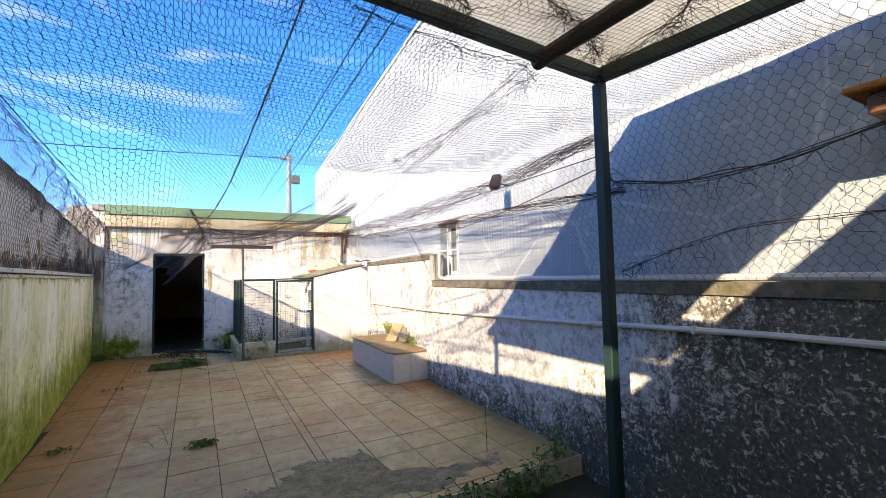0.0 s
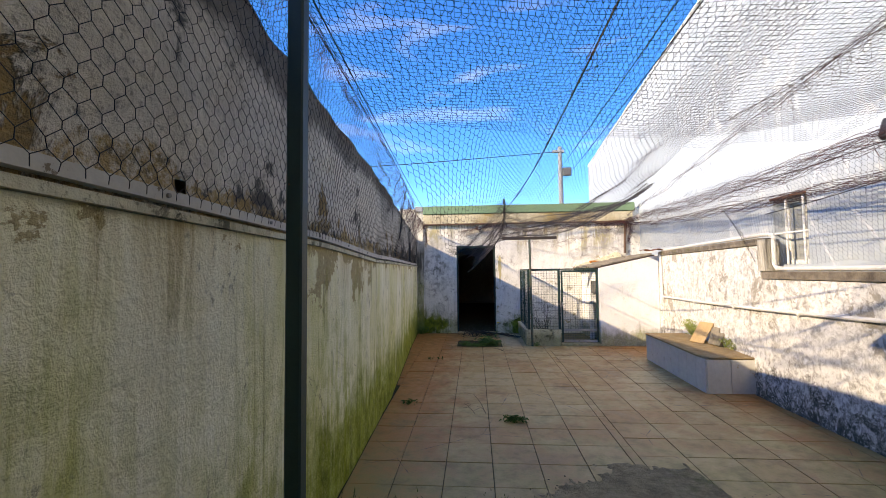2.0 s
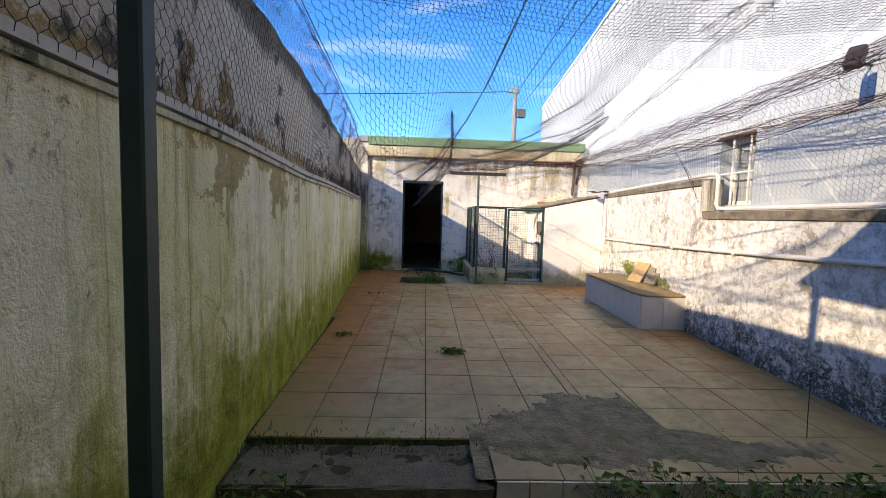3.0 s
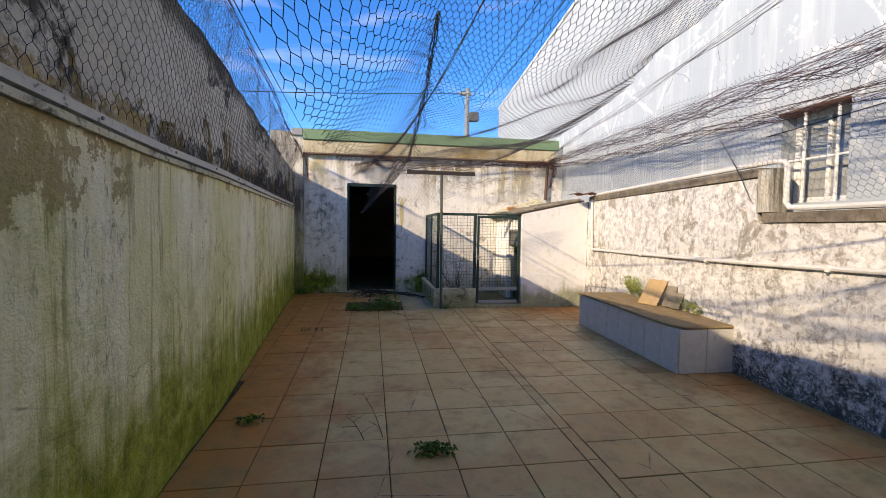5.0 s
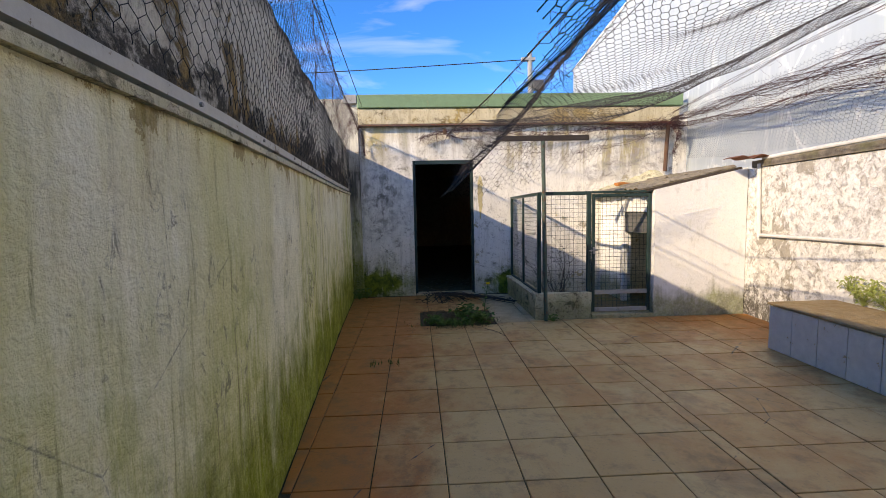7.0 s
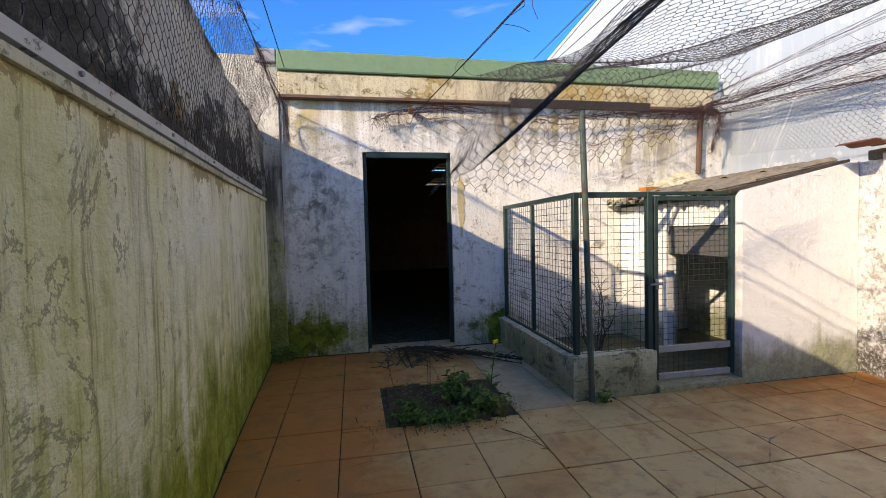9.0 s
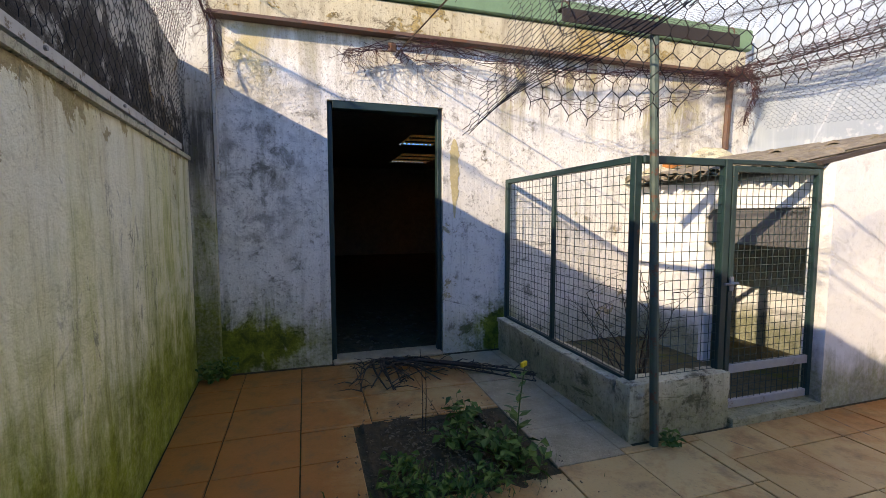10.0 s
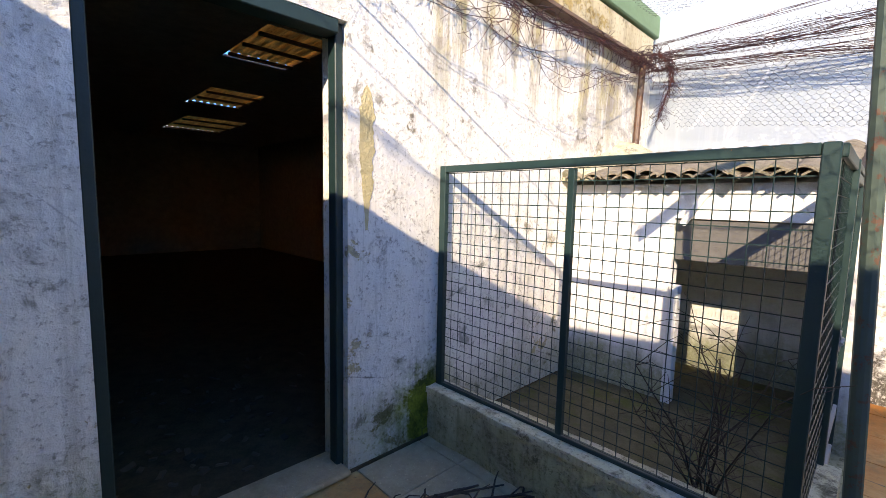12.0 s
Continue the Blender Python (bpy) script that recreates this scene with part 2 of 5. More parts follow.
M_LEFT = plaster("green_stained_plaster", (0.95, 0.91, 0.72), (0.70, 0.65, 0.42), (0.28, 0.335, 0.025), 0.80, 0.97,
                 (0.60, 0.50, 0.30), -0.02, 0.5, 0.30, 0.0, (0.84, 0.80, 0.60), (1.25, 1.6, (0.56, 0.45, 0.22)), 0.22, left_stains, 1.5)
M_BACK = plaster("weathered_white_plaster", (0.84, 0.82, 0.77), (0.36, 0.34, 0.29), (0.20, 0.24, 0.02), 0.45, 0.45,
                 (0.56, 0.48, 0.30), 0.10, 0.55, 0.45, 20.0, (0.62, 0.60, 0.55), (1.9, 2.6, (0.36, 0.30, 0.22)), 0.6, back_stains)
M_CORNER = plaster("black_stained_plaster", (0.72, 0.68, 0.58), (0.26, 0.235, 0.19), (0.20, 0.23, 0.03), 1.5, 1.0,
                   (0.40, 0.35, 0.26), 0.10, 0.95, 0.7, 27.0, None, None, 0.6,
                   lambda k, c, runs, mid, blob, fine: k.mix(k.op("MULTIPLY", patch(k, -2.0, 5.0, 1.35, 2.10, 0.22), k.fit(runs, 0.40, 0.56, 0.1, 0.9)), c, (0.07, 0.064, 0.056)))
M_RIGHT = mould_wall()
M_KENNEL = plaster("kennel_white_plaster", (0.84, 0.835, 0.82), (0.60, 0.585, 0.55), (0.27, 0.29, 0.11), 0.42, 0.85,
                   (0.5, 0.46, 0.38), -0.1, 0.12, 0.35, 60.0, None, None, 0.18, None, 0.5)
M_LOW = plaster("mossy_low_wall_plaster", (0.66, 0.62, 0.49), (0.27, 0.25, 0.17), (0.20, 0.21, 0.08), 0.34, 0.65,
                (0.60, 0.54, 0.40), 0.16, 0.8, 0.6, 80.0, (0.50, 0.47, 0.26), None, 0.8,
                lambda k, c, runs, mid, blob, fine: k.mix(k.fit(k.noise((2.5, 2.5, 16.0), 6, 0.75, 6.0, 0.8), 0.60, 0.66, 0, 0.85), c, (0.07, 0.062, 0.04)))


def m_upper():
    k = Nodes("rough_stone_render", 0.95, 0, 0.15)
    big, blob = k.noise(0.8, 6, 0.65, 3.0), k.noise(2.6, 7, 0.7, 13.0, 0.6)
    mid, fine = k.noise(7.0, 7, 0.75, 7.0, 0.5), k.noise(45.0, 3, 0.7)
    c = k.mix(k.fit(mid, 0.32, 0.68), (0.76, 0.71, 0.62), (0.54, 0.50, 0.43))
    c = k.mix(k.fit(fine, 0.55, 0.7, 0, 0.7), c, (0.20, 0.18, 0.155))
    foot = k.fit(k.sep.outputs["Z"], 1.62, 2.05, 0.16, 0.0)
    bare = k.fit(k.op("ADD", blob, foot), 0.63, 0.67)
    c = k.mix(bare, c, k.mix(k.fit(mid, 0.4, 0.55), (0.40, 0.26, 0.11), (0.24, 0.17, 0.09)))
    dark = k.fit(k.op("ADD", k.op("MULTIPLY", big, 0.7), k.op("ADD", k.op("MULTIPLY", mid, 0.4), k.op("MULTIPLY", foot, 0.5))), 0.60, 0.64, 0, 0.9)
    c = k.mix(dark, c, (0.065, 0.06, 0.058))
    rise = k.fit(k.sep.outputs["Y"], 4.5, 8.5, 0.0, 0.13)
    edge = k.op("ADD", k.op("SUBTRACT", k.sep.outputs["Z"], rise), k.op("ADD", k.op("MULTIPLY", blob, 0.6), k.op("MULTIPLY", mid, 0.25)))
    skirt = k.fit(edge, 2.13, 2.16, 0.95, 0.0)
    black = k.mix(k.fit(fine, 0.4, 0.65), (0.05, 0.044, 0.038), (0.085, 0.075, 0.062))
    warm = k.fit(k.op("ADD", big, k.fit(k.sep.outputs["Y"], 2.5, 6.5, 0.22, -0.2)), 0.50, 0.53)
    skirt = k.op("MULTIPLY", skirt, k.fit(k.op("ADD", k.op("MULTIPLY", k.noise(5.5, 7, 0.78, 83.0, 0.8), 0.6), k.op("MULTIPLY", fine, 0.4)), 0.42, 0.52, 0.25, 1.0))
    c = k.mix(skirt, c, k.mix(k.op("MULTIPLY", warm, k.fit(mid, 0.36, 0.48)), black, k.mix(k.fit(fine, 0.35, 0.65), (0.50, 0.34, 0.14), (0.36, 0.25, 0.12))))
    rim = k.fit(k.op("ADD", k.sep.outputs["Z"], k.op("MULTIPLY", blob, 0.4)), 2.46, 2.56, 0, 0.85)
    c = k.mix(rim, c, (0.12, 0.11, 0.10))
    return k.done(c, k.op("ADD", k.op("ADD", mid, k.op("MULTIPLY", bare, -0.6)), k.op("MULTIPLY", fine, 0.35)), 0.9, 0.04)


def m_building():
    k = Nodes("pale_blue_white_render", 0.85, 0, 0.2)
    big = k.noise(0.5, 5, 0.6, 2.0)
    mid = k.noise(5.0, 5, 0.7, 4.0)
    runs = k.noise((7.0, 7.0, 0.35), 5, 0.7, 1.0)
    c = k.mix(k.fit(big, 0.35, 0.65), (0.40, 0.455, 0.495), (0.345, 0.40, 0.44))
    c = k.mix(k.fit(runs, 0.5, 0.7, 0, 0.7), c, (0.52, 0.56, 0.58))
    c = k.mix(k.fit(mid, 0.58, 0.63, 0, 0.7), c, (0.58, 0.60, 0.60))
    wig = k.op("ADD", k.cells(0.75, 3.0), k.op("MULTIPLY", mid, 0.05))
    c = k.mix(k.fit(wig, 0.026, 0.036, 0.7, 0.0), c, (0.60, 0.63, 0.64))
    return k.done(c, k.noise(30.0, 3, 0.6), 0.2, 0.006)


def m_tile():
    k = Nodes("orange_brown_terrace_tile", 0.42, 0, 0.4)
    big, blob = k.noise(0.75, 5, 0.65, 1.0), k.noise(2.2, 6, 0.7, 21.0, 0.6)
    mid, fine = k.noise(7.0, 7, 0.75, 6.0), k.noise(60.0, 3, 0.7)
    tone = k.random(0.0, 1.0)
    c = k.mix(tone, (0.52, 0.31, 0.125), (0.57, 0.385, 0.18))
    c = k.mix(k.fit(k.op("ADD", k.op("MULTIPLY", big, 0.6), k.op("MULTIPLY", blob, 0.4)), 0.47, 0.57, 0, 0.75), c, (0.47, 0.20, 0.06))
    c = k.mix(k.fit(blob, 0.55, 0.70, 0, 0.65), c, (0.30, 0.21, 0.11))
    foot = k.fit(k.op("ADD", k.sep.outputs["X"], k.op("MULTIPLY", k.sep.outputs["Y"], 0.06)), -0.35, 0.60, 0.44, 0.0)
    foot = k.op("ADD", foot, k.fit(k.sep.outputs["X"], 2.3, 3.3, 0.0, 0.26))
    far = k.fit(k.sep.outputs["Y"], 6.5, 9.2, 0.0, 0.14)
    rust = k.fit(k.op("ADD", k.op("ADD", foot, far), k.op("ADD", k.op("MULTIPLY", blob, 0.5), k.op("MULTIPLY", mid, 0.25))), 0.46, 0.66, 0, 0.92)
    c = k.mix(rust, c, k.mix(k.fit(mid, 0.35, 0.65), (0.48, 0.15, 0.024), (0.40, 0.15, 0.032)))
    near = k.fit(k.op("ADD", k.sep.outputs["Y"], k.op("MULTIPLY", blob, 3.0)), 4.4, 6.6, 1, 0)
    c = k.mix(k.op("MULTIPLY", near, k.fit(mid, 0.33, 0.56, 0.40, 0.92)), c, k.mix(k.fit(blob, 0.4, 0.6), (0.33, 0.265, 0.10), (0.37, 0.25, 0.12)))
    c = k.mix(k.fit(mid, 0.52, 0.70, 0, 0.6), c, (0.20, 0.145, 0.09))
    c = k.mix(k.fit(fine, 0.60, 0.72, 0, 0.5), c, (0.12, 0.095, 0.07))
    crack = k.fit(k.op("ADD", k.cells(0.55, 3.3), k.op("MULTIPLY", mid, 0.02)), 0.009, 0.012, 1.0, 0.0)
    c = k.mix(k.op("MULTIPLY", crack, k.fit(blob, 0.48, 0.54)), c, (0.06, 0.05, 0.04))
    return k.done(c, k.op("ADD", mid, fine), 0.2, 0.004, k.fit(mid, 0.3, 0.7, 0.30, 0.62))


def m_soil(name, a, b, moss=0.3):
    k = Nodes(name, 0.97, 0, 0.1)
    mid, fine = k.noise(9.0, 7, 0.75, 2.0), k.noise(55.0, 4, 0.7)
    c = k.mix(k.fit(mid, 0.35, 0.65), a, b)
    c = k.mix(k.fit(k.noise(3.0, 5, 0.7, 8.0), 0.52, 0.66, 0, moss), c, (0.10, 0.12, 0.03))
    c = k.mix(k.fit(fine, 0.6, 0.7, 0, 0.5), c, tuple(min(1, v * 2.2) for v in b))
    return k.done(c, k.op("ADD", mid, fine), 0.8, 0.02)


def m_paint(name, colour, rust=0.25, rough=0.5, rustc=(0.16, 0.06, 0.025)):
    k = Nodes(name, rough, 0, 0.4)
    mid, fine = k.noise(14.0, 6, 0.7, 3.0), k.noise(70.0, 3, 0.6)
    c = k.mix(k.fit(mid, 0.3, 0.7, 0, 0.5), colour, tuple(v * 0.6 for v in colour))
    c = k.mix(k.fit(k.op("ADD", mid, k.op("MULTIPLY", fine, 0.3)), 0.86 - rust * 0.5, 0.90 - rust * 0.5), c, rustc)
    return k.done(c, k.op("ADD", mid, fine), 0.2, 0.004)


def m_wood(name, a, b, along=1):
    k = Nodes(name, 0.7, 0, 0.3)
    sc = [30.0, 30.0, 30.0]
    sc[along] = 1.6
    g = k.noise(tuple(sc), 6, 0.7, 1.0, 0.3)
    return k.done(k.mix(k.fit(g, 0.3, 0.7), a, b), g, 0.35, 0.004)


def m_leaf(name, a, b):
    k = Nodes(name, 0.6, 0, 0.3)
    k.b.inputs["Subsurface Weight"].default_value = 0.0
    return k.done(k.mix(k.island(0, 1), a, b))


def m_cloth():
    k = Nodes("cream_shade_cloth", 0.9, 0, 0.1)
    mid, weave = k.noise(4.0, 6, 0.7, 2.0), k.noise((160.0, 160.0, 20.0), 2, 0.5)
    c = k.mix(k.fit(mid, 0.35, 0.65), (0.74, 0.69, 0.56), (0.55, 0.50, 0.37))
    k.done(c, weave, 0.2, 0.003)
    tr = k.n.new("ShaderNodeBsdfTranslucent")
    k.l.new(c, tr.inputs["Color"])
    ms = k.n.new("ShaderNodeMixShader")
    ms.inputs[0].default_value = 0.55
    k.l.new(k.b.outputs[0], ms.inputs[1])
    k.l.new(tr.outputs[0], ms.inputs[2])
    k.l.new(ms.outputs[0], k.n["Material Output"].inputs["Surface"])
    return k.m


def m_sheet():
    k = Nodes("ochre_translucent_roof_sheet", 0.6, 0, 0.3)
    c = k.mix(k.fit(k.noise((40.0, 3.0, 3.0), 5, 0.7), 0.35, 0.65), (0.70, 0.42, 0.17), (0.28, 0.14, 0.05))
    k.done(c)
    tr = k.n.new("ShaderNodeBsdfTranslucent")
    k.l.new(c, tr.inputs["Color"])
    ms = k.n.new("ShaderNodeMixShader")
    ms.inputs[0].default_value = 0.9
    k.l.new(k.b.outputs[0], ms.inputs[1])
    k.l.new(tr.outputs[0], ms.inputs[2])
    k.l.new(ms.outputs[0], k.n["Material Output"].inputs["Surface"])
    return k.m


M_UPPER, M_BUILDING, M_TILE, M_CLOTH, M_SHEET = m_upper(), m_building(), m_tile(), m_cloth(), m_sheet()
M_OCHRE = m_soil("bare_ochre_undercoat", (0.60, 0.51, 0.30), (0.50, 0.42, 0.24), 0.0)
M_GREYTILE = m_soil("pale_grey_cement_tile", (0.55, 0.43, 0.275), (0.42, 0.32, 0.20), 0.2)
M_MORTAR = m_soil("dark_mortar_bed", (0.12, 0.09, 0.055), (0.06, 0.05, 0.03), 0.4)
M_CONCRETE = m_soil("old_grey_concrete", (0.25, 0.21, 0.155), (0.15, 0.125, 0.09), 0.5)
M_CRUST = m_soil("dark_trodden_screed", (0.42, 0.335, 0.21), (0.19, 0.15, 0.095), 0.6)
M_GROUND = m_soil("damp_dark_ground", (0.10, 0.085, 0.06), (0.055, 0.05, 0.035), 0.6)
M_EARTH = m_soil("brown_garden_soil", (0.13, 0.092, 0.055), (0.065, 0.046, 0.028), 0.15)
M_FASCIA = plaster("ochre_fascia_render", (0.60, 0.53, 0.38), (0.22, 0.16, 0.10), (0.3, 0.3, 0.1), 0.1, 0.0,
                   (0.46, 0.33, 0.14), 0.19, 0.95, 0.8, 100.0, (0.48, 0.38, 0.22))
M_POST = m_paint("worn_green_post_paint", (0.065, 0.10, 0.08), 0.30, 0.6, (0.11, 0.055, 0.035))
M_ANGLE = m_paint("black_brown_angle_iron", (0.04, 0.03, 0.025), 0.12, 0.7, (0.10, 0.05, 0.035))
M_GREYPAINT = m_paint("dull_grey_gate_paint", (0.34, 0.34, 0.335), 0.12, 0.6, (0.18, 0.13, 0.10))
M_RUN = m_soil("mossy_run_earth", (0.155, 0.135, 0.085), (0.085, 0.08, 0.048), 0.85)
M_CAP = m_soil("black_stained_coping", (0.30, 0.255, 0.20), (0.12, 0.10, 0.08), 0.4)
M_GREEN = m_paint("dark_green_metal_paint", (0.014, 0.044, 0.043), 0.05)
M_DOOR = m_paint("blackish_green_door_paint", (0.012, 0.034, 0.034), 0.05)
M_GUTTER = m_paint("green_roof_edge_paint", (0.15, 0.25, 0.14), 0.10, 0.6, (0.25, 0.24, 0.12))
M_RUSTRED = m_paint("red_rust_metal", (0.22, 0.075, 0.04), 0.3, 0.8)
M_RUSTBAR = m_paint("rusty_brown_iron", (0.13, 0.07, 0.045), 0.3)
M_PIPE = m_paint("white_plastic_pipe", (0.74, 0.72, 0.68), 0.06, 0.45, (0.35, 0.27, 0.17))
M_RAIL = m_paint("dull_grey_rail", (0.55, 0.53, 0.48), 0.22, 0.6, (0.20, 0.15, 0.10))
M_WIRE = m_paint("dark_galvanised_wire", (0.022, 0.020, 0.024), 0.3, 0.8, (0.04, 0.022, 0.018))
M_TWINE = m_paint("red_brown_netting_twine", (0.060, 0.028, 0.032), 0.3, 0.9, (0.11, 0.026, 0.02))
M_TWIG = m_wood("dry_brown_twig", (0.075, 0.05, 0.038), (0.04, 0.027, 0.023), 0)
M_RAFTER = m_wood("dark_brown_rafter", (0.075, 0.055, 0.045), (0.04, 0.03, 0.026), 1)
M_BOARD = m_wood("pale_plywood_board", (0.52, 0.36, 0.19), (0.42, 0.27, 0.13), 2)
M_BENCHTOP = m_soil("rusty_bench_slab", (0.42, 0.31, 0.18), (0.31, 0.20, 0.10), 0.2)
M_BTILE = m_paint("white_glazed_tile", (0.66, 0.63, 0.56), 0.12, 0.3, (0.42, 0.31, 0.15))
M_CLAY = m_soil("lichened_clay_tile", (0.34, 0.29, 0.22), (0.20, 0.17, 0.135), 0.3)
M_ORANGE = m_soil("broken_orange_clay", (0.52, 0.20, 0.07), (0.35, 0.14, 0.05), 0.0)
M_PANEL = m_paint("dark_grey_board", (0.13, 0.125, 0.12), 0.05, 0.8)
M_DARK = m_soil("sooty_dark_wall", (0.62, 0.62, 0.60), (0.46, 0.46, 0.45), 0.1)
M_POLE = m_paint("grey_concrete_pole", (0.30, 0.30, 0.30), 0.05, 0.9, (0.3, 0.3, 0.28))
M_BLACK = m_paint("black_plastic", (0.03, 0.03, 0.035), 0.0)
M_WINDOW = m_paint("white_window_paint", (0.78, 0.78, 0.76), 0.08, 0.5)
M_LEAFY = m_leaf("fresh_weed_leaf", (0.12, 0.20, 0.035), (0.05, 0.10, 0.02))
M_PALEWEED = m_leaf("pale_wall_weed_leaf", (0.36, 0.40, 0.14), (0.22, 0.28, 0.07))
M_GRASS = m_leaf("grass_blade", (0.10, 0.14, 0.03), (0.05, 0.09, 0.02))
M_LITTER = m_leaf("dead_leaf_litter", (0.19, 0.14, 0.085), (0.08, 0.055, 0.035))
M_ROTTEN = m_leaf("rotten_leaf_litter", (0.13, 0.09, 0.06), (0.05, 0.036, 0.026))
M_YELLOW = m_leaf("yellow_flower", (0.75, 0.55, 0.03), (0.65, 0.42, 0.02))
glass = Nodes("dark_window_glass", 0.05, 0, 0.5)
M_GLASS = glass.done((0.30, 0.32, 0.32))


# ---- mesh helpers ----
def finish(name, bm, material, parent=None, label="", smooth=False):
    me = bpy.data.meshes.new(name)
    bm.to_mesh(me)
    bm.free()
    me.materials.append(material)
    if smooth:
        me.polygons.foreach_set("use_smooth", [True] * len(me.polygons))
    ob = new(name, me)
    ob.parent = parent
    if label:
        ob["label"] = label
    return ob


def part(name, bm, material, parent, label="", smooth=False):
    return finish(name, bm, material, parent, label, smooth)


def thing(name, label, category, group="", kind=""):
    return tagged(new(name), label, category, group, kind)


def box(bm, x0, x1, y0, y1, z0, z1, bevel=0.0, m=None):
    vs = [bm.verts.new(v) for v in ((x0, y0, z0), (x1, y0, z0), (x1, y1, z0), (x0, y1, z0),
                                    (x0, y0, z1), (x1, y0, z1), (x1, y1, z1), (x0, y1, z1))]
    fs = [bm.faces.new([vs[i] for i in f]) for f in ((3, 2, 1, 0), (4, 5, 6, 7), (0, 1, 5, 4), (1, 2, 6, 5), (2, 3, 7, 6), (3, 0, 4, 7))]
    if m is not None:
        bmesh.ops.transform(bm, matrix=m, verts=vs)
    if bevel:
        es = list({e for f in fs for e in f.edges})
        bmesh.ops.bevel(bm, geom=es, offset=bevel, segments=1, affect="EDGES")
    return bm


def boxes(*args, bevel=0.0):
    bm = bmesh.new()
    for a in args:
        box(bm, *a, bevel=bevel)
    return bm


def prism(bm, poly, z0, z1):
    """An upright prism over a plan polygon given anticlockwise."""
    lo = [bm.verts.new((x, y, z0)) for x, y in poly]
    hi = [bm.verts.new((x, y, z1)) for x, y in poly]
    n = len(poly)
    bm.faces.new(hi)
    bm.faces.new(lo[::-1])
    for i in range(n):
        bm.faces.new((lo[i], lo[(i + 1) % n], hi[(i + 1) % n], hi[i]))
    return bm


def tube(bm, pts, r, sides=6, taper=1.0):
    """A round bar along points, its radius going from r to r * taper."""
    pts = [Vector(p) for p in pts]
    rings = []
    for i, p in enumerate(pts):
        d = (pts[min(i + 1, len(pts) - 1)] - pts[max(i - 1, 0)]).normalized()
        a = d.cross(Vector((0, 0, 1)) if abs(d.z) < 0.9 else Vector((1, 0, 0))).normalized()
        b = d.cross(a)
        rr = r * (1 + (taper - 1) * i / (len(pts) - 1))
        rings.append([bm.verts.new(p + rr * (math.cos(t) * a + math.sin(t) * b)) for t in (2 * math.pi * k / sides for k in range(sides))])
    for p, q in zip(rings, rings[1:]):
        for k in range(sides):
            bm.faces.new((p[k], p[(k + 1) % sides], q[(k + 1) % sides], q[k]))
    bm.faces.new(rings[0][::-1])
    bm.faces.new(rings[-1])
    return bm


def spline(pts, n):
    """Points of a smooth curve through pts."""
    pts = [Vector(p) for p in pts]
    out = []
    for i in range(len(pts) - 1):
        p0, p1, p2, p3 = pts[max(i - 1, 0)], pts[i], pts[i + 1], pts[min(i + 2, len(pts) - 1)]
        for k in range(n):
            t = k / n
            out.append(0.5 * (2 * p1 + (p2 - p0) * t + (2 * p0 - 5 * p1 + 4 * p2 - p3) * t * t + (3 * p1 - p0 - 3 * p2 + p3) * t ** 3))
    return out + [pts[-1]]


def lerp(rows, y):
    """The value at y of a broken line of (y, value)."""
    if y <= rows[0][0]:
        (a, u), (b, v) = rows[0], rows[1]
    elif y >= rows[-1][0]:
        (a, u), (b, v) = rows[-2], rows[-1]
    else:
        for (a, u), (b, v) in zip(rows, rows[1:]):
            if a <= y <= b:
                break
    return u + (v - u) * (y - a) / (b - a)


LEFT = [(1.1, -0.59), (5.0, -0.765), (8.6, -1.075), (10.2, -1.185)]
RIGHT = [(2.0, 3.32), (5.2, 3.46), (8.52, 3.75), (10.2, 3.9)]
LEFT_TOP = [(-1.0, 2.62), (10.2, 2.26)]


def xl(y):
    return lerp(LEFT, y)


def xr(y):
    return lerp(RIGHT, y)


def ledge_lift(y):
    return lerp([(-1.0, 0.045), (2.4, 0.04), (4.0, -0.015), (10.2, 0.005)], y)


def run(side, y0, y1, a, b, z0, z1, step=0.25, rough=0.0, top=None, lift=None, gaps=()):
    """A solid along the left (-1) or right (+1) wall line, from a to b metres behind its face, its face uneven by rough."""
    bm = bmesh.new()
    n = max(1, round((y1 - y0) / step))
    rows = max(1, round((z1 - z0) / step)) if rough else 1
    grid = []
    for i in range(n + 1):
        y = y0 + (y1 - y0) * i / n
        face = xl(y) if side < 0 else xr(y)
        up = lift(y) if lift else 0.0
        zt = top(y) if top else z1 + up
        col = []
        for j in range(rows + 1):
            z = z0 + up + (zt - z0 - up) * j / rows
            d = a + (rough * noise.noise((y * 3.1, z * 3.1, side * 7.0)) if rough else 0)
            col.append(bm.verts.new((face + side * d, y, z)))
        col += [bm.verts.new((face + side * b, y, zt)), bm.verts.new((face + side * b, y, z0 + up))]
        grid.append(col)
    m = len(grid[0])
    for p, q in zip(grid, grid[1:]):
        for k in range(m):
            if k < rows and any(abs(p[k].co.y + step / 2 - gy) < step * 0.5 and abs(p[k].co.z + step / 2 - gz) < step * 0.5 for gy, gz in gaps):
                continue
            bm.faces.new((p[k], q[k], q[(k + 1) % m], p[(k + 1) % m]))
    bm.faces.new(grid[0])
    bm.faces.new(grid[-1][::-1])
    bmesh.ops.recalc_face_normals(bm, faces=bm.faces[:])
    return bm


def structure(name, bm, material, label, category):
    return tagged(finish(name, bm, material), label, category, "", "structure")


